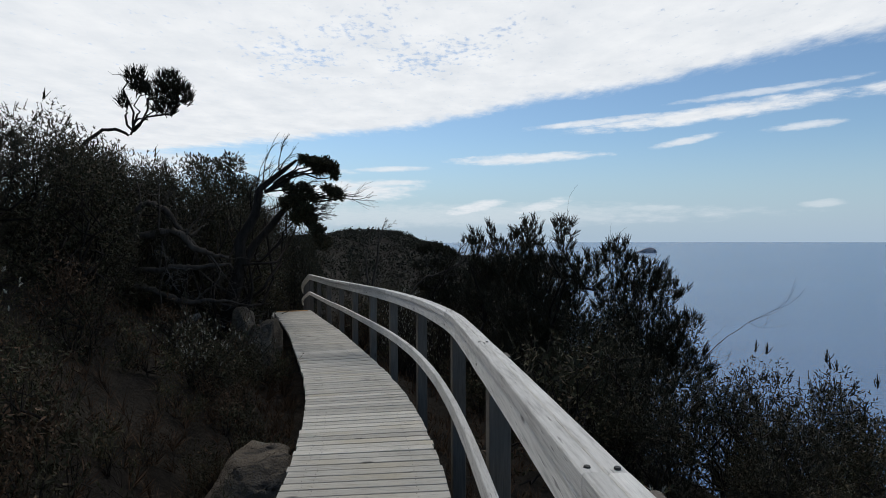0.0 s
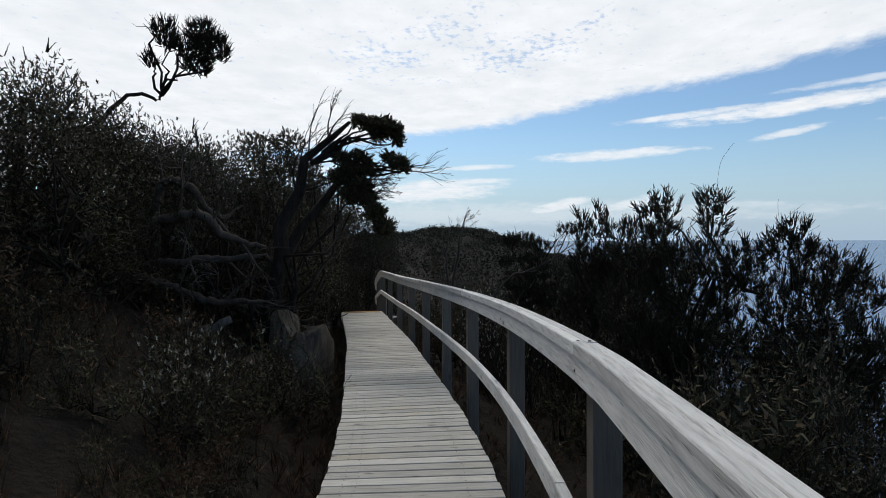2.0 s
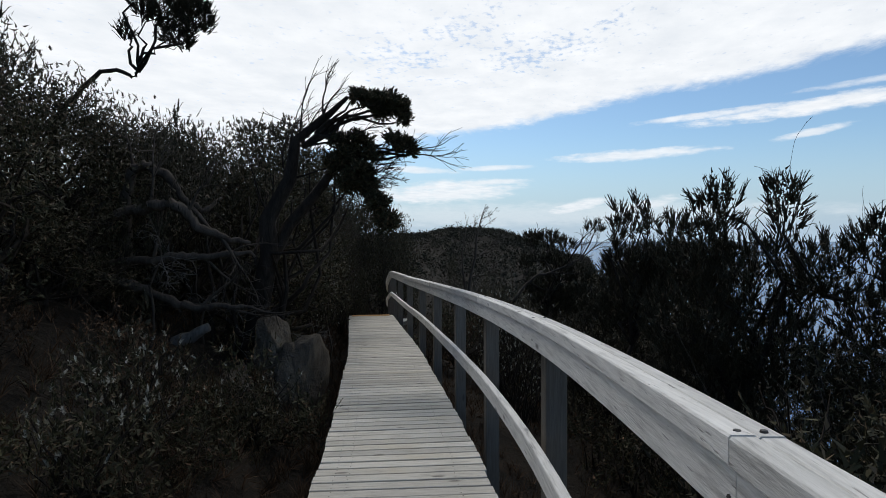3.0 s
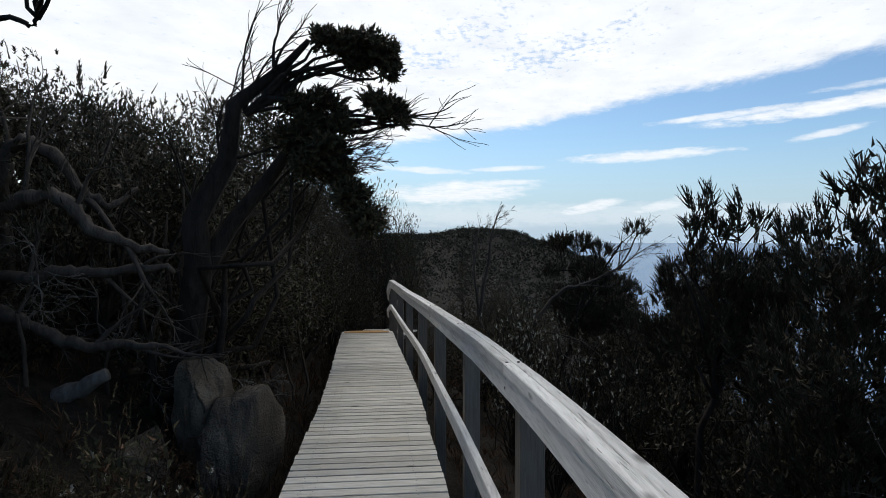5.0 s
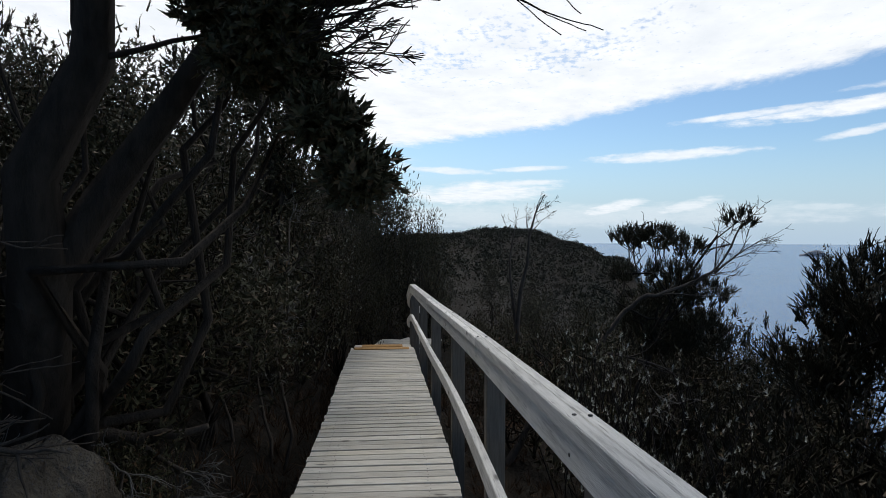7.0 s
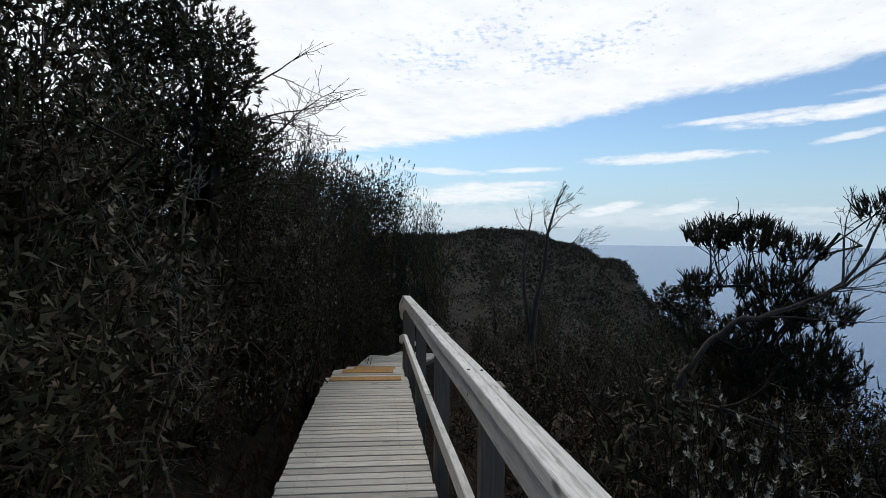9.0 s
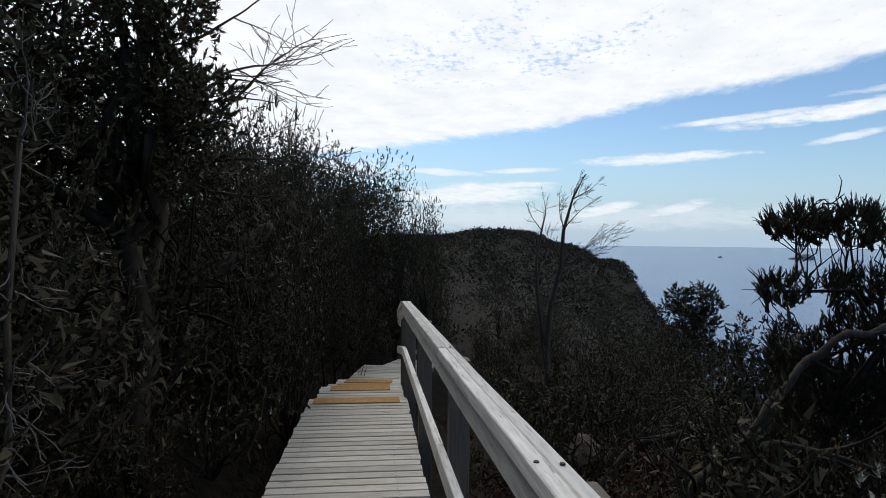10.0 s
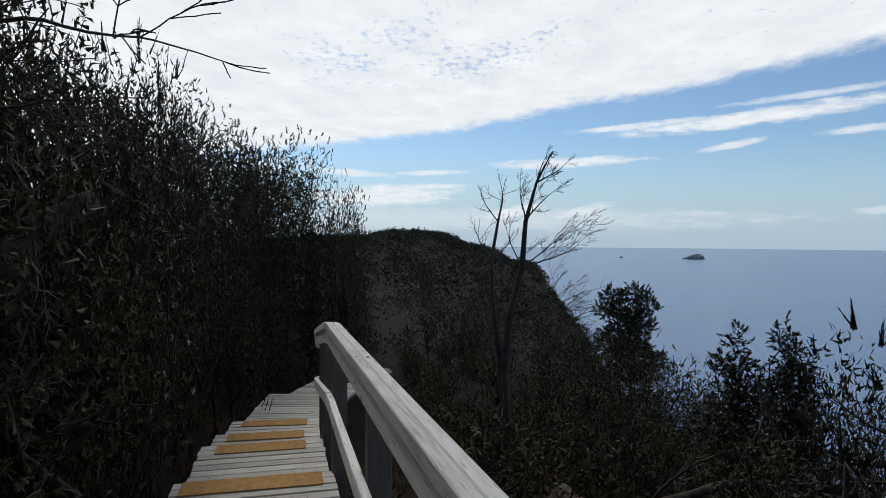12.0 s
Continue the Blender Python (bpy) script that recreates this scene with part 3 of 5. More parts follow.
def leafy(name, seed, blobs, hub, trunk_r, n, kind, label, category, leaf=None, bark=None, twigs=40, bare=0, group="", shoot=1.0, stem=None, size=1.0, fill=1.0):
    """A shrub or tree standing on its origin: a trunk mesh and a crown mesh under one empty."""
    rng = np.random.default_rng(seed)
    at, out, which = in_blobs(rng, blobs, n)
    up = np.array([0, 0, 1.0])
    if kind == "brush":      # upright bottle-brush shoots
        k = 6                # shoots spread from a common foot, like a broom
        hub_at, hub_out = at[:n // k], out[:n // k]
        way = np.repeat(unit(hub_out * 0.45 + up * 0.9 + rng.normal(0, 0.15, hub_at.shape)), k, 0)
        foot = np.repeat(hub_at - up * 0.06, k, 0) + rng.normal(0, 0.012, (len(hub_at) * k, 3))
        way = unit(way + rng.normal(0, 0.24, way.shape))
        long = rng.uniform(0.07, 0.16, len(foot)) * shoot
        V = np.concatenate([sprigs(rng, foot, way, long, 0.034, 0.0042 * size, 12, 0.38), spikes(rng, foot, way, long + 0.02, 0.0075 * size)])
    elif kind == "pad":      # small broad leaves in rosettes
        V = sprigs(rng, at, out * 0.8 + up * 0.4 + rng.normal(0, 0.3, (n, 3)), rng.uniform(0.03, 0.08, n) * size, (0.029 if group else 0.038) * size, (0.0075 if group else 0.0095) * size, 15 if group else 13, 1.1)
    elif kind == "heath":
        V = sprigs(rng, at, out * 0.6 + up * 0.8 + rng.normal(0, 0.25, (n, 3)), rng.uniform(0.06, 0.16, n), 0.022, 0.0042, 20, 0.9)
    else:                    # mixed dense scrub
        h = n // 2
        way = out[:h] * 0.5 + up * 0.8 + rng.normal(0, 0.25, (h, 3))
        long = rng.uniform(0.06, 0.14, h)
        V1 = sprigs(rng, at[:h], way, long, 0.027, 0.0048, 14, 0.6)
        V2 = sprigs(rng, at[h:], out[h:] * 0.8 + up * 0.4 + rng.normal(0, 0.4, (n - h, 3)), rng.uniform(0.05, 0.12, n - h), 0.029, 0.0076, 13, 1.0)
        V = np.concatenate([V1, spikes(rng, at[:h], way, long, 0.007), V2])
    # the dense shaded inside of each clump: short narrow leaves
    m = (60 if "heath" in name else 170 if group else int(480 * fill)) * len(blobs)
    ci, _, wi = in_blobs(rng, [(c, tuple(0.78 * k for k in r)) for c, r in blobs], m, 0.0)
    sz = np.minimum(np.array([min(r) for _, r in blobs])[wi][:, None] * 0.34, (0.055 if group else 0.065) * size)
    a, b = unit(rng.normal(0, 1, (m, 3))), unit(rng.normal(0, 1, (m, 3)) + (up * 1.5 if kind == "brush" else 0))
    V = np.concatenate([V, np.stack([ci - a * sz * 0.2, ci + a * sz * 0.2, ci + b * sz], 1).reshape(-1, 3)])
    ob = thing(name, Matrix.Identity(4), label, category, group)
    paths = limbs_to(rng, blobs, hub, trunk_r, at, which, twigs)
    if stem is not None:
        s, f = np.linspace(0, 1, len(stem)), np.linspace(0, 1, len(stem) * 3)
        paths[0] = (np.stack([np.interp(f, s, np.array(stem)[:, k]) for k in range(3)], -1) + rng.normal(0, 0.012, (len(f), 3)), np.linspace(trunk_r, trunk_r * 0.4, len(f)))
    for _ in range(bare):     # leafless twigs that reach past the crown
        c, r = blobs[rng.integers(len(blobs))]
        c = np.asarray(c, float)
        e = c + unit(rng.normal(0, 1, 3) * [1, 1, 0.5] + [0.2, 0, 0.5]) * np.max(r) * rng.uniform(1.1, 1.5)
        paths.append((wiggly(rng, c, e, 6, 0.06), np.linspace(0.010, 0.003, 6)))
        for _ in range(4):
            m = c + (e - c) * rng.uniform(0.4, 0.95)
            paths.append((wiggly(rng, m, m + (e - c) * 0.3 + rng.normal(0, 0.10, 3), 4, 0.08), np.linspace(0.005, 0.002, 4)))
    tv, tf = tubes(paths, 3 if group else 5)
    part("trunk", mesh_of("trunk", tv, tf, [bark or BARK], smooth=True), ob)
    part("crown", mesh_of("crown", V, tri_faces(V), [leaf or LEAF]), ob)
    return ob


def random_blobs(seed, w, h, k, low=0.15, size=0.34):
    """Clumps filling a rounded shrub of half width w and height h."""
    rng = np.random.default_rng(seed)
    out = []
    for i in range(k):
        a, f = rng.uniform(0, 2 * np.pi), rng.uniform(low, 0.92)
        rr = w * (1.0 - 0.55 * f ** 2) * math.sqrt(rng.uniform(0, 1)) * 0.8
        s = rng.uniform(0.75, 1.25) * size
        out.append(((rr * math.cos(a), rr * math.sin(a), h * f), (w * s, w * s, h * s * 0.62)))
    out.append(((0, 0, h * (1 - size * 0.62)), (w * size, w * size, h * size * 0.62)))
    return out


def set_down(ob, x, y, turn=0.0, scale=1.0, sink=0.05, tilt=0.0):
    ob.matrix_basis = Matrix.Translation((x, y, ground_z(x, y) - sink)) @ Matrix.Rotation(turn, 4, "Z") @ Matrix.Rotation(tilt, 4, "Y") @ Matrix.Scale(scale, 4)
    return ob


def again(ob, x, y, turn=0.0, scale=1.0, sink=0.05, tall=1.0):
    c = copy_thing(ob, Matrix.Identity(4))
    c.matrix_basis = Matrix.Translation((x, y, ground_z(x, y) - sink)) @ Matrix.Rotation(turn, 4, "Z") @ Matrix.Diagonal((scale, scale, scale * tall, 1))
    return c


def to_local(x, y, places):
    """Clumps given in world places, for a tree that stands at x, y."""
    g = ground_z(x, y)
    return [((c[0] - x, c[1] - y, c[2] - g), r) for c, r in places]


def hub_local(x, y, p):
    return (p[0] - x, p[1] - y, p[2] - ground_z(x, y))


def own_tree(name, seed, foot, places, hub, r, n, kind, label, **kw):
    x, y = foot
    ob = leafy(name, seed, to_local(x, y, places), hub_local(x, y, hub), r, n, kind, label, "tree", **kw)
    ob.matrix_basis = Matrix.Translation((x, y, ground_z(x, y)))
    return ob


def bare_branching(rng, start, way, length, r, depth, paths, bend=(0, 0, 0.1), droop=0.0, fork=(2, 4), wig=0.05):
    """Leafless branching: each limb curves and forks into thinner ones."""
    way = unit(np.asarray(way, float))
    pts = [np.asarray(start, float)]
    n = 7
    d = way.copy()
    for _ in range(n - 1):
        d = unit(d + np.asarray(bend) * 0.12 + rng.normal(0, wig * 2, 3))
        pts.append(pts[-1] + d * length / (n - 1))
    r1 = r * (0.45 if depth else 0.3)
    paths.append((np.array(pts), np.linspace(r, max(r1, 0.0018), n)))
    if depth == 0:
        return
    for _ in range(rng.integers(fork[0], fork[1] + 1)):
        i = rng.integers(2, n)
        nd = unit(d + rng.normal(0, 0.55, 3))
        bare_branching(rng, pts[i], nd, length * rng.uniform(0.45, 0.7), max(r * 0.5 * (1 - 0.05 * i), 0.002), depth - 1, paths, bend, droop, fork, wig)
    bare_branching(rng, pts[-1], d, length * 0.55, max(r1, 0.002), depth - 1, paths, bend, droop, fork, wig)


# -- the leaning tree whose crown is swept out over the walk --
def build_swept_tree():
    x, y = -2.52, 9.45
    g = ground_z(x, y)
    rng = np.random.default_rng(21)
    ob = thing("windswept_tree", Matrix.Translation((x, y, g)), "leaning windswept tree with dark flat foliage pads and bare twigs", "tree")
    W = lambda p: np.array([p[0] - x, p[1] - y, p[2] - g])
    stem = [W(p) for p in [(x, y, g - 0.3), (-2.40, 9.38, 0.9), (-2.16, 9.2, 1.61), (-2.08, 9.2, 1.95), (-1.9, 9.2, 2.36), (-1.71, 9.2, 2.72), (-1.48, 9.2, 3.02), (-1.21, 9.2, 3.22)]]
    twist = [np.array(q) + (rng.normal(0, 0.035, 3) if 0 < i < 7 else 0) for i, q in enumerate(stem)]
    paths = [(np.array(twist), np.array([0.16, 0.13, 0.11, 0.096, 0.08, 0.060, 0.040, 0.020]))]
    second = [W(p) for p in [(-2.15, 9.2, 1.42), (-1.96, 9.37, 1.88), (-1.65, 9.37, 2.22), (-1.44, 9.37, 2.48), (-1.19, 9.37, 2.61), (-0.85, 9.29, 2.65)]]
    paths.append((np.array(second), np.linspace(0.085, 0.022, 6)))
    for k in range(18):       # a fan of thinner stems from the foot
        e = W((x - 0.85 + 0.13 * k, y + 0.05 + 0.2 * (k % 3), 1.7 + 0.05 * k + 0.3 * (k % 2)))
        paths.append((wiggly(rng, W((x + rng.normal(0, 0.12), y + rng.normal(0, 0.1), g)), e, 9, 0.05), np.linspace(0.035, 0.008, 9)))
    pads = [((-0.94, 9.2, 3.16), (0.103, 0.137, 0.069)), ((-0.8, 9.25, 3.17), (0.112, 0.146, 0.077)), ((-0.88, 9.3, 3.08), (0.103, 0.137, 0.06)), ((-0.66, 9.23, 3.09), (0.094, 0.12, 0.069)), ((-0.64, 9.28, 2.99), (0.06, 0.077, 0.051)), ((-1.08, 9.2, 3.22), (0.086, 0.112, 0.051)), ((-0.63, 9.25, 2.71), (0.086, 0.112, 0.06)), ((-0.55, 9.3, 2.65), (0.051, 0.069, 0.043)), ((-0.74, 9.23, 2.77), (0.069, 0.086, 0.043)), ((-1.35, 9.28, 2.79), (0.086, 0.112, 0.06)), ((-1.14, 9.2, 2.79), (0.077, 0.103, 0.051)), ((-1.22, 9.25, 2.65), (0.112, 0.146, 0.077)), ((-1.05, 9.3, 2.76), (0.069, 0.086, 0.043)), ((-0.98, 9.23, 2.61), (0.077, 0.103, 0.051)), ((-1.37, 9.28, 2.55), (0.112, 0.146, 0.086)), ((-1.08, 9.2, 2.45), (0.103, 0.137, 0.077)), ((-1.22, 9.25, 2.34), (0.12, 0.154, 0.094)), ((-1.03, 9.3, 2.29), (0.103, 0.137, 0.077)), ((-0.91, 9.23, 2.1), (0.103, 0.137, 0.077)), ((-0.81, 9.25, 1.92), (0.103, 0.137, 0.086))]
    loc = [(tuple(W(c)), r) for c, r in pads]
    n = 3500
    at, out, which = in_blobs(rng, loc, n, 0.1)
    V = sprigs(rng, at, out * 0.7 + np.array([0.3, 0, 0.4]) + rng.normal(0, 0.35, (n, 3)), rng.uniform(0.03, 0.08, n), 0.036, 0.0098, 12, 1.1)
    m = 70 * len(loc)
    ci, _, wi = in_blobs(rng, [(c, tuple(0.75 * k for k in r)) for c, r in loc], m, 0.0)
    sz = np.array([min(r) for _, r in loc])[wi][:, None] * 0.22
    a, b = unit(rng.normal(0, 1, (m, 3))), unit(rng.normal(0, 1, (m, 3)))
    V = np.concatenate([V, np.stack([ci - a * sz * 0.2, ci + a * sz * 0.2, ci + b * sz], 1).reshape(-1, 3)])
    for c, r in loc:
        a = stem[5] if c[2] > 2.9 - g else second[4]
        paths.append((wiggly(rng, a, np.array(c) - [0.1, 0, 0.05], 7, 0.05, 0.05), np.linspace(0.028, 0.008, 7)))
    for k in rng.choice(n, 90, replace=False):
        c = np.array(loc[which[k]][0])
        paths.append((wiggly(rng, c, at[k], 4, 0.08), np.linspace(0.007, 0.002, 4)))
    for a, w, L in [(stem[4], (-0.3, 0, 1), 0.55), (stem[4], (-0.1, 0.1, 1), 0.6), (stem[5], (-0.35, 0, 1), 0.5), (stem[5], (0.0, 0, 1), 0.45), (stem[5], (0.9, 0, 0.15), 0.6),
                    (stem[6], (-0.3, 0, 1), 0.35), (stem[6], (0.1, 0, 1), 0.32), (stem[4], (0.9, 0.1, 0.35), 0.7), (second[4], (1.0, 0, 0.1), 0.55), (second[5], (1.0, 0.1, -0.05), 0.5), (second[5], (1, 0, 0.2), 0.45), (stem[3], (-0.5, 0, 0.9), 0.5), (second[3], (1, 0, 0.3), 0.5)]:
        bare_branching(rng, a, w, L, 0.014, 2, paths, (0.5, 0, 0.1))
    for p, w in [((-1.22, 9.24, 2.34), (1, 0, 0.3)), ((-1.12, 9.29, 2.4), (1, 0.1, 0.1)), ((-1.16, 9.24, 2.44), (1, -0.1, 0.0)), ((-1.12, 9.29, 2.4), (1, 0, 0.2)), ((-1.22, 9.24, 2.34), (1, 0.2, -0.1))]:
        bare_branching(rng, W(p), w, 0.27, 0.010, 3, paths, (0.6, 0, 0.15), wig=0.05)
    tv, tf = tubes(paths, 6)
    part("trunk", mesh_of("trunk", tv, tf, [BARK], smooth=True), ob)
    part("crown", mesh_of("crown", V, tri_faces(V), [LEAF]), ob)


build_swept_tree()


def build_dead_tree():
    x, y = -1.62, 20.3
    g = ground_z(x, y)
    rng = np.random.default_rng(8)
    ob = thing("dead_tree", Matrix.Translation((x, y, g)), "bleached dead tree, two bare stems with fine twigs", "tree")
    top = 2.62 - g
    paths = []
    main = np.array([(0, 0, -0.3), (0.03, 0, top * 0.2), (-0.05, 0, top * 0.42), (0.02, 0, top * 0.58), (0.16, 0, top * 0.70), (0.20, 0, top * 0.82), (0.33, 0, top * 0.92), (0.52, 0, top)])
    side = np.array([(0, 0, top * 0.25), (-0.10, 0.05, top * 0.45), (-0.20, 0.05, top * 0.62), (-0.22, 0.05, top * 0.72), (-0.14, 0.05, top * 0.82), (-0.08, 0.05, top * 0.88)])
    paths.append((main, np.array([0.075, 0.065, 0.055, 0.046, 0.038, 0.028, 0.016, 0.005])))
    paths.append((side, np.linspace(0.05, 0.008, 6)))
    for i, w, L in [(3, (1, 0, 0.4), 0.55), (3, (1, 0.2, 0.15), 0.65), (4, (1, 0, 0.6), 0.6), (4, (1, 0, 0.3), 0.55), (4, (-0.4, 0, 1), 0.4), (5, (0.7, 0, 0.9), 0.4), (5, (-0.2, 0, 1), 0.35), (6, (0.9, 0, 0.6), 0.3), (6, (0.2, 0, 1), 0.25), (2, (0.8, 0, 0.5), 0.7), (2, (-0.8, -0.2, 0.6), 0.5), (1, (0.9, -0.3, 0.4), 0.6)]:
        bare_branching(rng, main[i], w, L, 0.011, 3, paths, (0.5, 0, 0.3), wig=0.05)
    for i, w, L in [(2, (-0.7, 0, 0.8), 0.35), (3, (-0.5, 0, 1), 0.35), (4, (0.1, 0, 1), 0.4), (3, (0.8, 0, 0.5), 0.3), (4, (-0.6, 0, 0.8), 0.3)]:
        bare_branching(rng, side[i], w, L, 0.010, 2, paths, (0.1, 0, 0.3), wig=0.06)
    for nm, ps in (("trunk", paths[:1]), ("side_stem", paths[1:2]), ("twig", paths[2:])):
        tv, tf = tubes(ps, 6)
        q = part(nm, mesh_of(nm, tv, tf, [GREYBARK], smooth=True), ob)
        if nm == "twig":
            tagged(q, kind="stuff")


build_dead_tree()

# -- the tufted tree high on the left, on one long bare limb --
own_tree("tufted_tree", 31, (-5.7, 9.9), [((-4.05, 9.8, 4.70), (0.17, 0.2, 0.20)), ((-3.82, 9.8, 4.48), (0.12, 0.15, 0.14)), ((-3.52, 9.8, 4.62), (0.18, 0.2, 0.22)), ((-3.30, 9.8, 4.42), (0.16, 0.2, 0.18)), ((-3.60, 9.85, 4.25), (0.15, 0.2, 0.12)), ((-4.28, 9.8, 4.34), (0.07, 0.1, 0.10))],
         (-4.12, 9.8, 3.80), 0.045, 1500, "brush", "twisted tree with upright dark tufts on a bare limb", leaf=NEEDLE, twigs=130, bare=2, fill=0.12,
         stem=[hub_local(-5.7, 9.9, q) for q in [(-5.7, 9.9, 1.6), (-5.6, 9.9, 2.6), (-5.35, 9.85, 3.35), (-4.95, 9.8, 3.62), (-4.62, 9.8, 3.82), (-4.40, 9.8, 3.86), (-4.22, 9.8, 3.72), (-4.12, 9.8, 3.80)]])

# -- trees on the seaward slope beyond the rail --
own_tree("tufted_tree", 41, (2.6, 9.3), [((2.40, 9.1, 2.10), (0.22, 0.26, 0.32)), ((2.2, 9.2, 1.6), (0.35, 0.35, 0.4)), ((2.95, 9.0, 2.10), (0.18, 0.25, 0.30)), ((2.75, 9.2, 1.45), (0.5, 0.45, 0.4)), ((2.2, 9.3, 1.0), (0.5, 0.5, 0.45)), ((2.9, 9.3, 0.7), (0.55, 0.5, 0.5)), ((3.3, 9.1, 1.45), (0.35, 0.35, 0.35)), ((2.4, 9.4, 0.3), (0.6, 0.5, 0.5))],
         (2.6, 9.25, 0.1), 0.055, 5200, "brush", "dense dark tufted tree on the seaward slope", leaf=NEEDLE, twigs=90)
own_tree("tufted_tree", 42, (4.1, 9.3), [((3.75, 9.1, 1.72), (0.30, 0.3, 0.30)), ((4.25, 9.4, 1.45), (0.38, 0.35, 0.32)), ((4.62, 9.5, 1.15), (0.30, 0.3, 0.30)), ((3.9, 9.2, 1.0), (0.55, 0.5, 0.4)), ((4.5, 9.4, 0.55), (0.55, 0.5, 0.4)), ((5.0, 9.6, 0.6), (0.25, 0.3, 0.22)), ((4.0, 9.3, 0.2), (0.7, 0.6, 0.5)), ((4.7, 9.4, 0.0), (0.6, 0.6, 0.4))],
         (4.1, 9.3, -0.3), 0.055, 5200, "brush", "spreading dark tufted tree on the seaward slope", leaf=NEEDLE, twigs=90, bare=1)
own_tree("tufted_tree", 43, (1.75, 10.4), [((1.62, 10.35, 2.06), (0.08, 0.1, 0.18)), ((1.78, 10.4, 1.88), (0.09, 0.1, 0.16)), ((1.6, 10.4, 1.78), (0.10, 0.1, 0.16)), ((1.98, 10.45, 1.98), (0.08, 0.1, 0.17)), ((1.8, 10.4, 1.5), (0.2, 0.2, 0.18)), ((2.1, 10.5, 1.3), (0.35, 0.3, 0.3)), ((1.75, 10.5, 1.0), (0.35, 0.3, 0.3))],
         (1.78, 10.4, 0.5), 0.04, 1500, "brush", "slender tree with upright dark brushes", leaf=NEEDLE, twigs=80, fill=0.4)
own_tree("tufted_tree", 44, (2.35, 11.5), [((1.92, 11.4, 2.12), (0.07, 0.08, 0.26)), ((2.15, 11.4, 1.86), (0.09, 0.09, 0.22)), ((2.4, 11.5, 1.98), (0.08, 0.1, 0.22)), ((2.62, 11.5, 1.9), (0.09, 0.1, 0.2)), ((2.88, 11.5, 1.98), (0.1, 0.12, 0.22)), ((2.2, 11.4, 1.55), (0.25, 0.3, 0.18)), ((2.7, 11.5, 1.5), (0.36, 0.4, 0.24)), ((2.3, 11.5, 1.2), (0.5, 0.4, 0.35)), ((1.75, 11.9, 1.35), (0.22, 0.25, 0.22)), ((2.6, 11.5, 0.7), (0.6, 0.5, 0.45)), ((3.1, 11.6, 1.2), (0.4, 0.4, 0.5))],
         (2.35, 11.5, 0.2), 0.05, 3600, "brush", "candelabra-like tree of upright dark brushes", leaf=NEEDLE, twigs=100, fill=0.5)
own_tree("coastal_tree", 45, (0.7, 15.4), [((0.36, 15.2, 1.76), (0.24, 0.35, 0.12)), ((0.68, 15.2, 1.74), (0.26, 0.35, 0.13)), ((1.02, 15.25, 1.64), (0.22, 0.3, 0.12)), ((0.3, 15.2, 1.30), (0.14, 0.2, 0.13)), ((0.62, 15.3, 1.32), (0.16, 0.2, 0.12)), ((1.0, 15.3, 1.32), (0.24, 0.3, 0.16)), ((0.9, 15.4, 1.0), (0.3, 0.3, 0.22)), ((1.3, 15.4, 1.1), (0.26, 0.3, 0.16)), ((0.45, 15.4, 0.85), (0.25, 0.25, 0.2)), ((0.75, 15.5, 0.5), (0.45, 0.4, 0.3)), ((1.25, 15.5, 0.55), (0.4, 0.4, 0.3)), ((1.58, 14.95, 1.96), (0.17, 0.2, 0.10))],
         (0.68, 15.35, 0.4), 0.045, 4200, "brush", "flat-topped coastal tree with dark needle tufts", leaf=NEEDLE, twigs=160, bare=3, shoot=0.8, fill=0.45)
own_tree("small_tree", 46, (2.5, 33.6), [((2.05, 33.5, -0.25), (0.42, 0.4, 0.24)), ((2.75, 33.6, -0.2), (0.40, 0.4, 0.24)), ((3.1, 33.6, -0.55), (0.36, 0.4, 0.26)), ((2.4, 33.6, -0.75), (0.55, 0.5, 0.26)), ((1.8, 33.6, -0.8), (0.32, 0.35, 0.24)), ((2.7, 33.6, -1.2), (0.7, 0.6, 0.4)), ((2.3, 33.6, -1.8), (0.9, 0.8, 0.5)), ((2.7, 33.7, -2.6), (1.1, 0.9, 0.7))],
         (2.5, 33.6, -2.0), 0.08, 1300, "pad", "small rounded coastal tree with broad dark leaves", bare=4, twigs=60, size=2.6, fill=0.7)
own_tree("tufted_tree", 52, (1.85, 12.7), [((1.72, 12.6, 1.52), (0.10, 0.1, 0.20)), ((2.0, 12.7, 1.50), (0.13, 0.12, 0.20)), ((2.2, 12.7, 1.55), (0.10, 0.1, 0.18)), ((1.85, 12.7, 1.15), (0.3, 0.25, 0.2)), ((2.15, 12.8, 0.9), (0.4, 0.35, 0.3)), ((1.7, 12.7, 0.7), (0.4, 0.35, 0.3))],
         (1.85, 12.7, 0.5), 0.04, 1500, "brush", "small forked tree with upright dark brushes", leaf=NEEDLE, twigs=70)
own_tree("small_tree", 47, (1.25, 20.6), [((1.2, 20.5, 0.28), (0.14, 0.15, 0.22)), ((1.15, 20.5, -0.05), (0.28, 0.28, 0.2)), ((1.25, 20.6, -0.4), (0.36, 0.35, 0.25)), ((1.1, 20.6, -0.8), (0.4, 0.4, 0.3)), ((1.3, 20.6, -1.3), (0.5, 0.5, 0.4))],
         (1.22, 20.6, -1.3), 0.04, 620, "pad", "small conical coastal tree with dark leaves", bare=3, twigs=40, size=1.35)
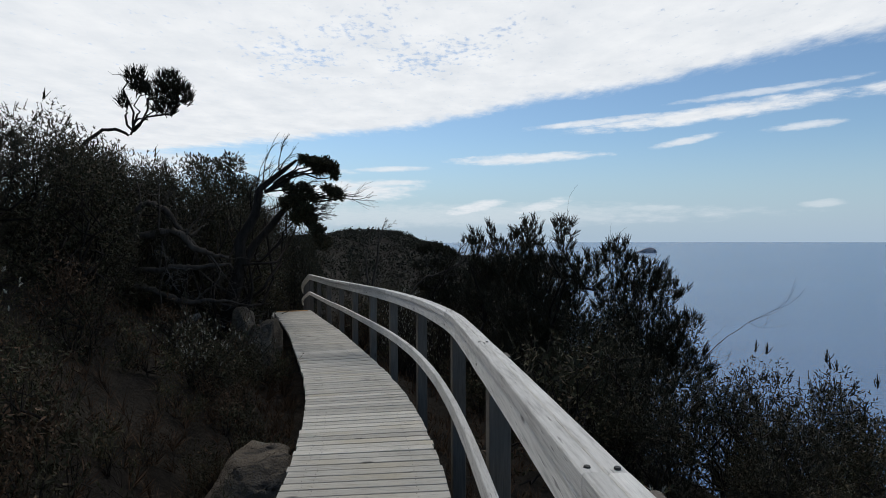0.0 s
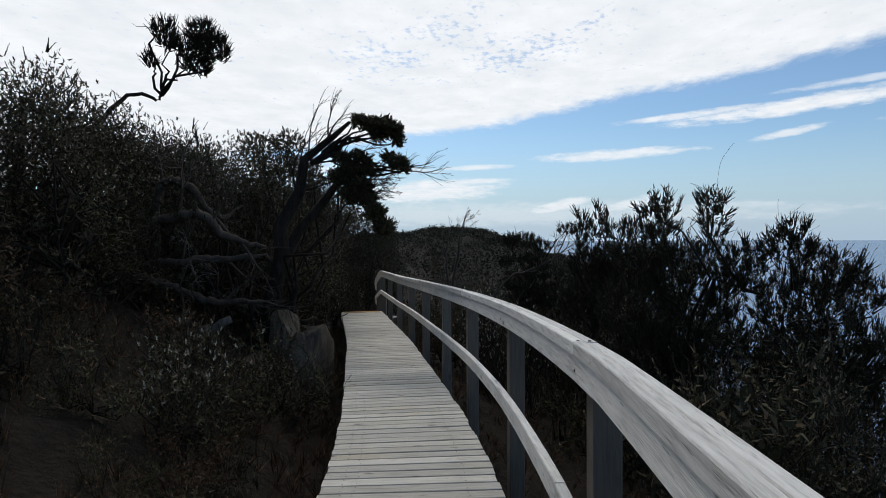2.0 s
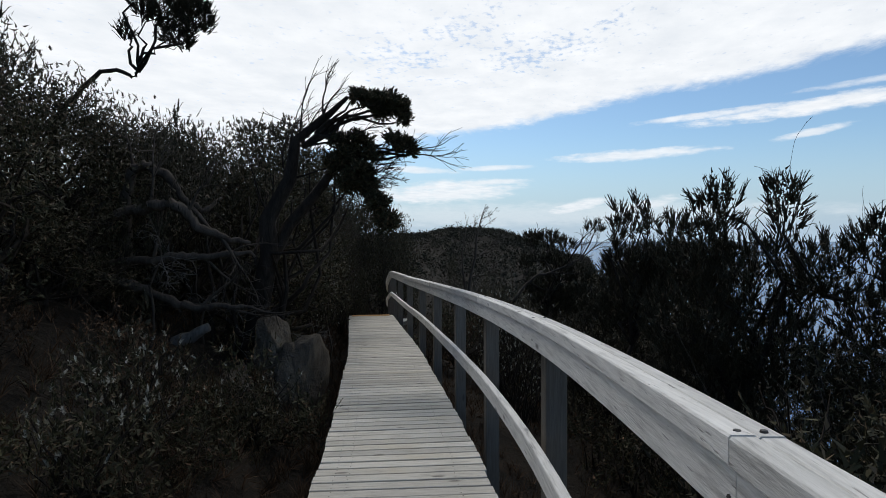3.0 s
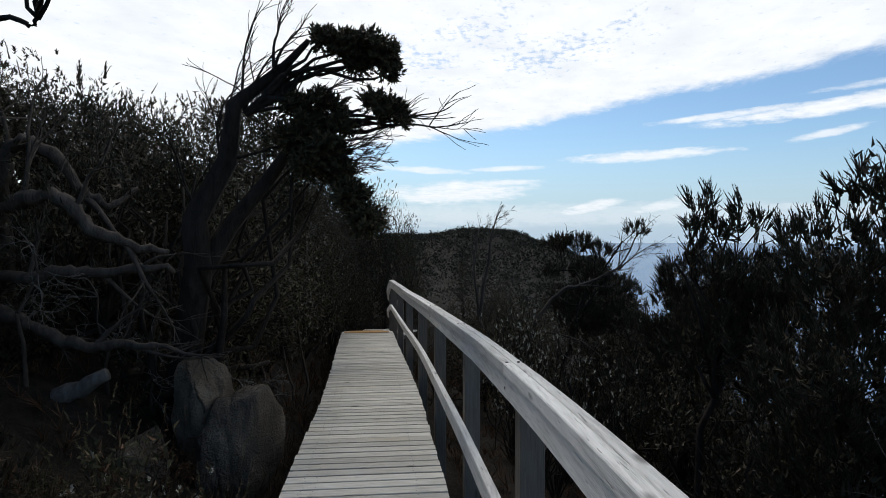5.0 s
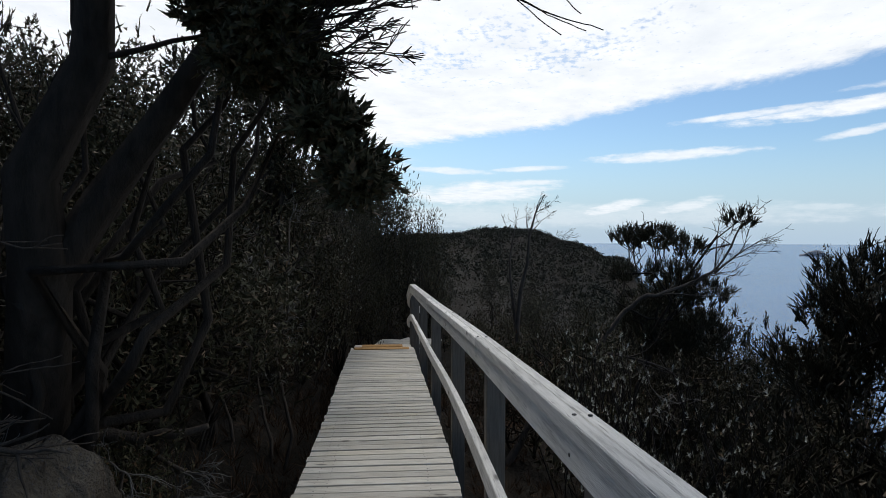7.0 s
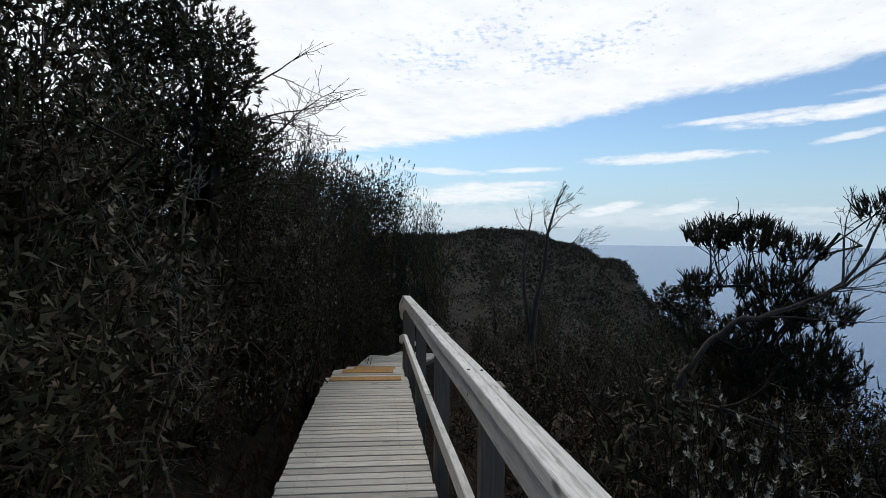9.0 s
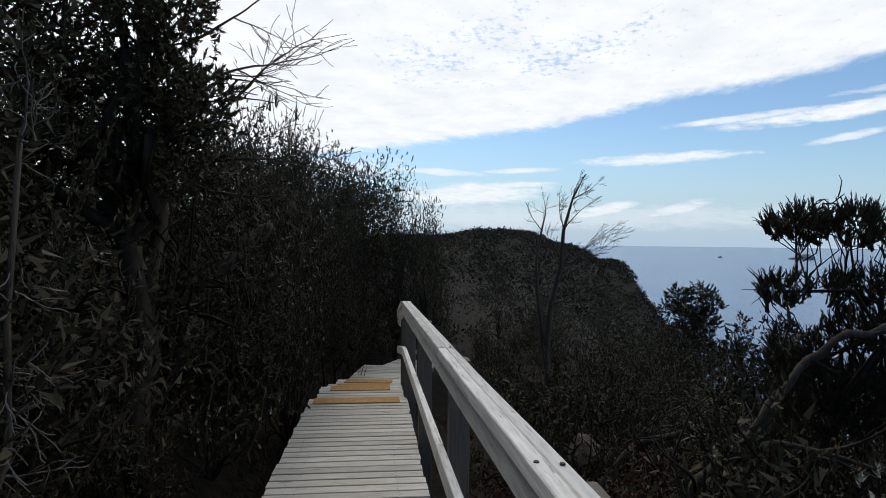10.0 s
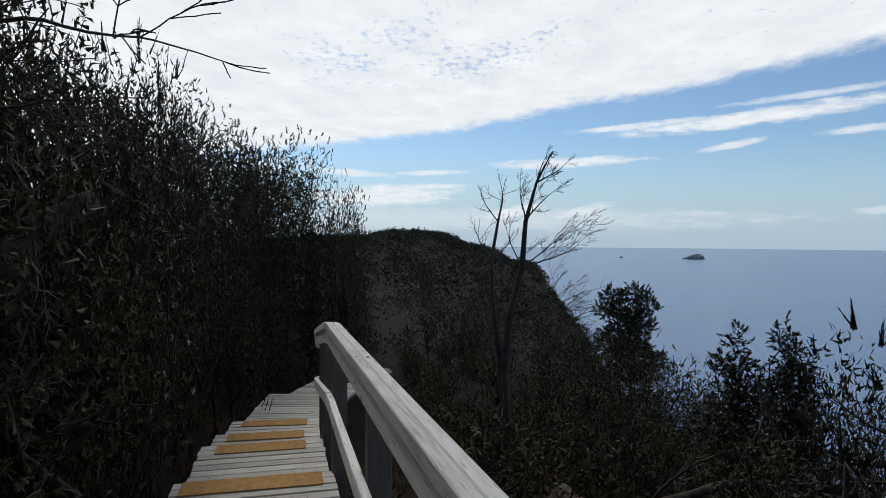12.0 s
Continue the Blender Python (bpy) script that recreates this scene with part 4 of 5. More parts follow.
own_tree("small_tree", 48, (1.95, 20.8), [((1.9, 20.8, 0.34), (0.13, 0.15, 0.22)), ((2.0, 20.8, 0.05), (0.24, 0.25, 0.2)), ((1.9, 20.8, -0.3), (0.32, 0.3, 0.25)), ((2.0, 20.8, -0.7), (0.4, 0.4, 0.3)), ((1.9, 20.8, -1.2), (0.5, 0.5, 0.4))],
         (1.95, 20.8, -1.3), 0.04, 620, "pad", "small conical coastal tree with dark leaves", bare=3, twigs=40, size=1.35)


def limb_thing(name, world_pts, radii, label, category, mat, extra=()):
    """A fallen or leaning limb with a few side branches."""
    o = world_pts[0]
    ob = thing(name, Matrix.Translation(o), label, category)
    rng = np.random.default_rng(int(abs(o[0] * 1000 + o[1] * 77)))
    P = np.array(world_pts) - np.array(o)
    s = np.linspace(0, 1, len(P))
    f = np.linspace(0, 1, len(P) * 4)
    Q = np.stack([np.interp(f, s, P[:, k]) for k in range(3)], -1)
    Q[1:-1] = (Q[:-2] + Q[1:-1] * 2 + Q[2:]) / 4
    Q += rng.normal(0, 0.010, Q.shape)
    paths = [(Q, np.interp(f, s, radii) * rng.uniform(0.82, 1.15, len(f)))]
    for i, w, L, r, dep in extra:
        bare_branching(rng, P[i], w, L, r, dep, paths, (0, 0, 0.1))
    tv, tf = tubes(paths[:1], 8)
    part("limb", mesh_of("limb", tv, tf, [mat], smooth=True), ob)
    if paths[1:]:
        tv, tf = tubes(paths[1:], 6)
        tagged(part("twig", mesh_of("twig", tv, tf, [mat], smooth=True), ob), kind="stuff")
    return ob


limb_thing("leaning_limb", [(-1.0, 14.3, -0.9), (-0.75, 14.4, -0.45), (-0.55, 14.5, -0.25), (-0.35, 14.6, 0.1), (-0.05, 14.7, 0.35), (0.2, 14.75, 0.72), (0.45, 14.8, 1.0), (0.9, 14.85, 1.12), (1.3, 14.9, 1.3), (1.6, 14.95, 1.85)],
           [0.05, 0.045, 0.04, 0.035, 0.032, 0.028, 0.025, 0.022, 0.016, 0.008], "long curving grey limb rising from the slope", "branch", GREYBARK,
           [(4, (1, 0, 0.1), 0.8, 0.025, 2), (2, (1, -0.1, 0.3), 0.6, 0.03, 2), (7, (0.8, 0, 0.6), 0.5, 0.016, 3), (8, (0.7, 0, 0.8), 0.5, 0.014, 3), (6, (0.9, 0, 0.3), 0.6, 0.016, 2), (8, (0.3, 0, 1), 0.45, 0.012, 3), (9, (0.6, 0, 0.8), 0.26, 0.008, 2), (1, (0.7, -0.5, 0.4), 0.6, 0.022, 2)])
limb_thing("arched_limb", [(-3.9, 9.3, 0.9), (-3.82, 9.15, 1.7), (-3.75, 9.05, 2.2), (-3.6, 9.0, 2.5), (-3.42, 9.0, 2.54), (-3.2, 9.05, 2.42), (-3.05, 9.15, 2.12), (-2.9, 9.25, 2.05), (-2.78, 9.4, 2.2)],
           [0.075, 0.065, 0.06, 0.056, 0.054, 0.05, 0.04, 0.03, 0.015], "thick grey limb arched like a hoop in the scrub", "branch", GREYBARK, [(6, (0.6, 0, -0.6), 0.6, 0.03, 1), (3, (0.2, -0.2, 1), 0.4, 0.02, 2)])
limb_thing("broken_trunk", [(-4.75, 14.3, 0.0), (-4.5, 14.6, 0.6), (-4.25, 14.9, 1.05), (-4.05, 15.15, 1.35), (-3.88, 15.4, 1.6), (-3.76, 15.48, 1.70)],
           [0.12, 0.10, 0.085, 0.075, 0.072, 0.05], "grey broken leaning trunk with a rounded top", "trunk", GREYBARK, [])
limb_thing("weathered_stub", [(-3.45, 8.7, 0.36), (-3.2, 8.75, 0.48), (-2.93, 8.8, 0.65), (-2.62, 8.85, 0.83)], [0.11, 0.10, 0.085, 0.05], "pale weathered dead stub of a log", "log", TWIG, [])
limb_thing("fallen_branch", [(-3.9, 8.8, 1.35), (-3.55, 8.8, 1.28), (-3.24, 8.8, 1.18), (-2.95, 8.8, 1.06), (-2.71, 8.82, 1.02), (-2.45, 8.88, 1.06), (-2.24, 8.9, 1.04)], [0.065, 0.058, 0.05, 0.044, 0.038, 0.032, 0.022], "grey fallen branch lying in the scrub", "branch", GREYBARK, [(6, (0.9, 0.1, 0.0), 0.35, 0.02, 1), (2, (0.8, 0.2, -0.3), 0.5, 0.025, 2), (4, (0.5, 0.2, 0.6), 0.45, 0.02, 2), (5, (0.6, 0.0, -0.3), 0.4, 0.018, 2)])
limb_thing("fallen_branch", [(-3.9, 8.9, 1.45), (-3.6, 8.85, 1.52), (-3.23, 8.8, 1.51), (-2.95, 8.85, 1.57), (-2.7, 8.88, 1.55), (-2.4, 8.95, 1.60), (-2.17, 9.0, 1.57)], [0.055, 0.05, 0.048, 0.045, 0.04, 0.035, 0.015], "grey crooked branch hanging in the scrub", "branch", GREYBARK, [(2, (0.4, 0.2, 0.9), 0.6, 0.02, 2), (4, (0.6, 0.2, -0.5), 0.5, 0.018, 2), (5, (0.6, -0.2, 0.4), 0.4, 0.012, 2)])
limb_thing("fallen_branch", [(-3.6, 8.75, 2.0), (-3.22, 8.75, 2.08), (-2.98, 8.78, 2.12), (-2.82, 8.8, 2.02), (-2.72, 8.82, 1.86), (-2.5, 8.9, 1.76), (-2.22, 9.0, 1.69)], [0.065, 0.06, 0.055, 0.05, 0.045, 0.04, 0.02], "thick grey limb bent down through the scrub", "branch", GREYBARK, [(1, (0.2, 0.1, 1.0), 0.6, 0.02, 2), (3, (0.6, -0.1, 0.5), 0.5, 0.018, 2), (5, (0.5, 0, -0.7), 0.5, 0.02, 2)])
limb_thing("fallen_branch", [(-3.6, 9.6, 0.55), (-3.0, 9.9, 0.62), (-2.5, 10.1, 0.60), (-2.05, 10.2, 0.66)], [0.06, 0.05, 0.04, 0.015], "grey root-like branch over the boulders", "branch", GREYBARK, [(1, (0.6, -0.5, 0.3), 0.5, 0.02, 2), (2, (0.8, 0.1, -0.4), 0.4, 0.02, 2)])
limb_thing("fallen_branch", [(-0.9, 17.6, -1.2), (-0.5, 17.8, -0.7), (0.2, 18.0, -0.55), (1.0, 18.2, -0.6)], [0.05, 0.045, 0.035, 0.01], "grey dead branch on the slope below the rail", "branch", GREYBARK, [(1, (0.4, 0, 0.8), 0.6, 0.02, 2), (2, (0.6, 0, 0.5), 0.6, 0.016, 2)])


# -- dead fine-twigged snags along the uphill side --
def snag(seed, x, y, h, lean, label, mat=GREYBARK):
    g = ground_z(x, y)
    rng = np.random.default_rng(seed)
    ob = thing("dead_shrub", Matrix.Translation((x, y, g - 0.1)), label, "shrub")
    paths = []
    for k in range(4):
        bare_branching(rng, (0, 0, 0.02), (lean[0] + rng.normal(0, 0.25), lean[1] + rng.normal(0, 0.25), 1.0), h * rng.uniform(0.5, 0.75), 0.018, 3, paths, (lean[0] * 0.6, 0, 0.05), wig=0.06, fork=(1, 2))
    tv, tf = tubes(paths, 3)
    part("stem", mesh_of("stem", tv, tf, [mat], smooth=True), ob)
    return ob


for k, (sx, sy, h, l) in enumerate([(-3.7, 8.2, 0.9, (0.4, 0)), (-3.6, 10.8, 1.1, (0.4, 0)), (-4.0, 12.0, 1.2, (0.4, 0)), (-4.4, 13.2, 1.2, (0.4, 0)), (-4.7, 11.6, 1.7, (0.4, 0)), (-3.0, 11.4, 0.8, (0.2, 0)),
                                    (1.6, 13.4, 0.8, (0.4, 0)), (0.6, 21.5, 0.9, (0.3, 0)), (-0.4, 23.0, 0.9, (0.3, 0)), (0.3, 18.6, 0.7, (0.3, 0)), (3.35, 8.85, 3.0, (0.10, 0)), (3.6, 8.8, 2.9, (0.12, 0)), (-1.0, 26.0, 1.0, (0.3, 0))]):
    snag(60 + k, sx, sy, h, l, "leafless grey shrub with a tangle of fine twigs")
def tangle(seed, x, y, top, spread, label):
    """A thin bare stem that breaks into many fine pale twigs."""
    g = ground_z(x, y)
    rng = np.random.default_rng(seed)
    ob = thing("twiggy_shrub", Matrix.Translation((x, y, g - 0.1)), label, "shrub")
    h = top - g - 0.25
    stem = wiggly(rng, (0, 0, 0), (rng.normal(0, 0.08), rng.normal(0, 0.08), h), 7, 0.04)
    twigs = []
    for i in (3, 4, 4, 5, 5, 6, 6, 6):
        way = (rng.normal(0.5, 0.6), rng.normal(-0.4, 0.4), rng.normal(0.15, 0.35))
        bare_branching(rng, stem[i], way, spread * 0.75 * rng.uniform(0.6, 1.0), 0.0055, 2, twigs, (0.1, 0, -0.1), wig=0.09, fork=(2, 3))
    tv, tf = tubes([(stem, np.linspace(0.018, 0.007, 7))], 5)
    part("stem", mesh_of("stem", tv, tf, [GREYBARK], smooth=True), ob)
    tv, tf = tubes(twigs, 3)
    tagged(part("twig", mesh_of("twig", tv, tf, [TWIG], smooth=True), ob), kind="stuff")


for k, (sx, sy, top, r) in enumerate([(-3.78, 13.3, 1.8, 0.4), (-4.15, 13.4, 1.9, 0.36), (-4.1, 15.0, 1.95, 0.4), (-3.85, 15.1, 2.05, 0.36), (-3.3, 12.0, 2.25, 0.36), (-3.0, 11.9, 1.9, 0.4), (-3.6, 12.1, 2.4, 0.36), (-2.5, 11.8, 2.2, 0.32), (-2.65, 11.9, 1.85, 0.36),
                                      (-2.1, 9.55, 1.02, 0.3), (-1.85, 9.6, 0.95, 0.28), (-2.6, 9.3, 1.3, 0.34), (-2.9, 9.2, 1.7, 0.36), (-3.15, 8.7, 2.1, 0.4), (0.3, 16.4, 0.55, 0.36), (0.5, 13.2, 0.6, 0.34), (-0.2, 19.6, -0.1, 0.36), (-0.3, 18.2, -0.2, 0.34), (0.9, 18.6, 0.0, 0.34)]):
    tangle(160 + k, sx, sy, top, r, "leafless shrub ending in a tangle of pale fine twigs")
# bare sprays that reach out over the walk from the scrub
own_tree("old_tree", 51, (-3.8, 13.75), [((-3.62, 13.7, 3.25), (0.34, 0.35, 0.22)), ((-3.48, 13.65, 2.92), (0.32, 0.35, 0.2)), ((-3.75, 13.8, 2.6), (0.45, 0.4, 0.22)), ((-3.42, 13.8, 2.42), (0.34, 0.35, 0.2)), ((-4.2, 13.7, 3.2), (0.45, 0.4, 0.3)), ((-4.5, 13.8, 2.75), (0.5, 0.4, 0.35)), ((-3.95, 13.7, 3.7), (0.35, 0.35, 0.25)), ((-3.7, 13.9, 2.05), (0.45, 0.4, 0.25)), ((-4.3, 13.9, 2.2), (0.5, 0.4, 0.3)), ((-4.6, 13.6, 3.6), (0.4, 0.4, 0.3))],
         (-3.8, 13.75, 1.6), 0.09, 2900, "pad", "old gnarled tree with dark layered foliage and bare sprays", twigs=110, bare=6)


def sprays():
    x, y = -4.0, 14.1
    g = ground_z(x, y)
    rng = np.random.default_rng(77)
    ob = thing("dead_tree", Matrix.Translation((x, y, g)), "grey dead tree with long bare sprays over the walk", "tree")
    paths = [(wiggly(rng, (0, 0, -0.2), (0.15, 0.1, 2.6 - g), 8, 0.03), np.linspace(0.09, 0.04, 8))]
    for z, w, L in [(3.1, (1, 0, 0.55), 0.6), (2.85, (1, 0, 0.35), 0.7), (2.6, (1, 0, 0.25), 0.75), (2.4, (1, 0.1, 0.15), 0.75), (2.2, (1, 0.1, 0.1), 0.6)]:
        bare_branching(rng, (0.12, 0.1, z - g - 0.3), w, L, 0.016, 3, paths, (0.4, 0, 0.05), wig=0.05, fork=(2, 3))
    for nm, ps in (("trunk", paths[:1]), ("twig", paths[1:])):
        tv, tf = tubes(ps, 5)
        q = part(nm, mesh_of(nm, tv, tf, [GREYBARK], smooth=True), ob)
        if nm == "twig":
            tagged(q, kind="stuff")


sprays()

# -- shrubs: a few kinds, each built once and then copied --
rng = np.random.default_rng(11)
SCRUB = [leafy("tall_shrub", 100 + k, random_blobs(200 + k, 0.95, 2.3, 13, size=0.32), (0, 0, 0.5), 0.045, 400, kind, lab, "shrub", leaf=lf, twigs=18, bare=b, group="uphill scrub")
         for k, (kind, lab, lf, b) in enumerate([("mixed", "tall dark shrub in the dense scrub on the bank", LEAF, 1), ("brush", "tall tufted shrub in the scrub on the bank", NEEDLE, 2), ("mixed", "tall dark leafy shrub with a few bare twigs", LEAF, 3), ("pad", "tall broad-leaved shrub in the scrub on the bank", LEAF, 2)])]
HEATHS = [leafy("heath_shrub", 120 + k, random_blobs(220 + k, 0.62, 0.95, 8), (0, 0, 0.15), 0.026, 94, kind, lab, "shrub", leaf=lf, twigs=6, bare=b, group="heath shrubs")
          for k, (kind, lab, lf, b) in enumerate([("heath", "low olive heath shrub on the slope", HEATH, 0), ("mixed", "low dark heath shrub with bare twigs", LEAF, 3), ("brush", "low tufted heath shrub with upright shoots", NEEDLE, 1), ("heath", "low rusty-brown heath shrub", RUST, 2)])]

used = set()


def place_copy(kinds, k, x, y, turn, scale, tall=1.0):
    ob = kinds[k]
    if ob.name in used:
        return again(ob, x, y, turn, scale, 0.08, tall)
    used.add(ob.name)
    ob.matrix_basis = Matrix.Translation((x, y, ground_z(x, y) - 0.08)) @ Matrix.Rotation(turn, 4, "Z") @ Matrix.Diagonal((scale, scale, scale * tall, 1))
    return ob


# uphill: x, y, height of the top, kind
TALL = [(-3.85, 12.6, 2.5, 0), (-4.25, 14.9, 2.2, 2), (-3.85, 11.6, 2.2, 3), (-5.0, 7.0, 4.2, 1), (-4.9, 8.3, 3.95, 1), (-4.35, 8.9, 3.55, 0), (-4.5, 9.9, 3.35, 3), (-5.5, 8.9, 4.0, 2), (-5.4, 6.2, 4.2, 0),
        (-5.6, 10.6, 3.6, 0), (-6.8, 16.7, 3.8, 1), (-6.1, 18.0, 3.4, 1), (-5.6, 15.2, 3.4, 2), (-5.2, 12.2, 3.1, 0), (-3.75, 10.9, 2.5, 2), (-4.3, 12.6, 2.6, 3), (-5.2, 18.5, 3.05, 2), (-5.3, 17.2, 3.15, 1),
        (-5.1, 16.2, 2.6, 0), (-5.4, 20.2, 2.8, 0), (-5.6, 19.1, 3.4, 2), (-6.2, 20.4, 3.5, 1), (-6.6, 22.5, 3.3, 0), (-6.9, 24.5, 3.0, 3), (-5.3, 24.0, 2.3, 0), (-5.77, 22.2, 2.4, 2), (-5.0, 26.0, 1.95, 0),
        (-7.6, 8.2, 4.9, 2), (-6.3, 4.6, 3.9, 0), (-5.2, 3.2, 3.2, 2), (-5.0, 5.3, 3.6, 2), (-4.2, 6.6, 2.6, 0), (-3.4, 7.6, 2.0, 0), (-7.5, 15, 4.4, 0), (-7.9, 22, 4.0, 2), (-6.9, 13.5, 4.1, 2),
        (-6.4, 7.2, 4.9, 0), (-6.2, 2.0, 3.6, 1), (-5.0, 14.0, 2.7, 0), (-4.75, 15.4, 1.9, 2), (-6.0, 23.2, 3.0, 3), (-5.7, 28.2, 1.95, 0), (-7.4, 27.5, 3.2, 3), (-3.6, 28.5, 1.0, 3), (-9.5, 9.5, 5.6, 3),
        (-4.05, 6.5, 3.75, 1), (-4.2, 7.5, 3.7, 2), (-4.6, 9.6, 3.45, 3), (-4.1, 9.6, 3.25, 0), (-3.72, 9.55, 3.05, 1), (-3.2, 9.5, 2.95, 1), (-2.75, 10.6, 2.65, 2), (-4.9, 14.2, 3.2, 0), (-3.95, 14.4, 2.95, 3),
        (-4.8, 17.0, 2.85, 2), (-4.66, 17.2, 2.8, 1), (-5.2, 18.2, 3.25, 1), (-5.04, 18.3, 2.85, 1), (-5.57, 20.0, 2.3, 2), (-5.64, 21.3, 2.25, 1), (-4.35, 16.2, 2.6, 0), (-5.57, 21.9, 2.05, 0), (-4.42, 11.0, 3.36, 3),
        (-4.11, 11.2, 3.39, 0), (-3.71, 11.3, 3.3, 2), (-3.2, 11.0, 2.93, 3), (-4.44, 10.6, 3.38, 1), (-4.71, 10.3, 3.42, 2), (-3.1, 11.6, 2.76, 0), (-4.63, 16.2, 2.89, 3), (-4.11, 15.4, 2.65, 2), (-6.28, 24.6, 3.5, 3),
        (-5.6, 24.8, 3.12, 3), (-5.02, 24.6, 2.8, 0), (-4.72, 24.4, 2.33, 3), (-6.48, 12.5, 4.02, 3), (-7.11, 12.4, 4.22, 0), (-5.86, 12.8, 3.83, 2), (-5.12, 13.0, 3.71, 3), (-3.94, 7.6, 3.61, 0), (-4.19, 8.2, 3.65, 2),
        (-4.2, 8.6, 3.46, 3), (-3.2, 6.9, 3.2, 3), (-5.75, 12.4, 3.76, 0), (-5.05, 12.2, 3.58, 3), (-4.9, 12.6, 3.45, 2), (-4.45, 12.8, 3.19, 3), (-3.76, 12.5, 2.88, 0), (-8.39, 25.4, 4.13, 3), (-7.79, 25.6, 3.97, 3),
        (-7.21, 25.4, 3.82, 0), (-6.86, 25.8, 3.23, 3), (-6.44, 20.5, 3.59, 1)]
for tx, ty, top, k in TALL:
    h = top - ground_z(tx, ty) + 0.08
    s = max(0.78, min(1.7 if ty > 23.4 else 1.25, h / 2.35 * 1.05, (line_x(min(ty, 28)) - 0.5 - tx) / 0.85))
    place_copy(SCRUB, k, tx, ty, rng.uniform(0, 6.28), s, h / 2.3 / s)
# undergrowth on the bank
for _ in range(74):
    hy, hd = rng.uniform(-1, 27), -0.72 - rng.uniform(0.25, 1) ** 1.2 * 3.4
    hx = line_x(hy) + hd
    if min(math.hypot(hx - bx, hy - by) for bx, by in ((-1.8, 8.95), (0.0, 3.8), (-1.15, 4.4), (-2.5, 8.5), (-1.9, 8.2), (-3.1, 8.4))) < 0.75:
        continue
    s = min(rng.uniform(0.5, 1.0), (-hd - 0.45) / 0.66)
    place_copy(HEATHS, int(rng.choice([0, 1, 1, 2, 3], p=[0.35, 0.2, 0.2, 0.1, 0.15])), hx, hy, rng.uniform(0, 6.28), s, rng.uniform(0.8, 1.3))
for _ in range(52):
    hy = rng.uniform(0.5, 9)
    hd = -0.95 - rng.uniform(0, 1) * 3.2
    s = min(rng.uniform(0.45, 0.9), (-hd - 0.5) / 0.66)
    if min(math.hypot(line_x(hy) + hd - bx, hy - by) for bx, by in ((-1.9, 9.0), (0.0, 3.8), (-1.15, 4.3), (-2.5, 8.5), (-1.9, 8.3), (-3.1, 8.4))) > 0.7:
        place_copy(HEATHS, int(rng.choice([0, 1, 2, 3], p=[0.45, 0.3, 0.1, 0.15])), line_x(hy) + hd, hy, rng.uniform(0, 6.28), s, rng.uniform(0.9, 1.4))
for _ in range(30):
    hy = rng.uniform(9.5, 21)
    hd = -1.15 - rng.uniform(0, 1) * 1.5
    s = min(rng.uniform(0.45, 0.8), (-hd - 0.5) / 0.62)
    place_copy(HEATHS, int(rng.choice([0, 1, 3], p=[0.4, 0.3, 0.3])), line_x(hy) + hd, hy, rng.uniform(0, 6.28), s, rng.uniform(0.9, 1.5))
for _ in range(34):
    hy = rng.uniform(2.0, 9.5)
    hd = -0.82 - rng.uniform(0, 1) * 0.9
    if min(math.hypot(line_x(hy) + hd - bx, hy - by) for bx, by in ((-1.85, 9.1), (-0.05, 3.8))) > 0.45:
        place_copy(HEATHS, int(rng.choice([0, 1, 3], p=[0.4, 0.3, 0.3])), line_x(hy) + hd, hy, rng.uniform(0, 6.28), rng.uniform(0.3, 0.48), rng.uniform(0.9, 1.4))
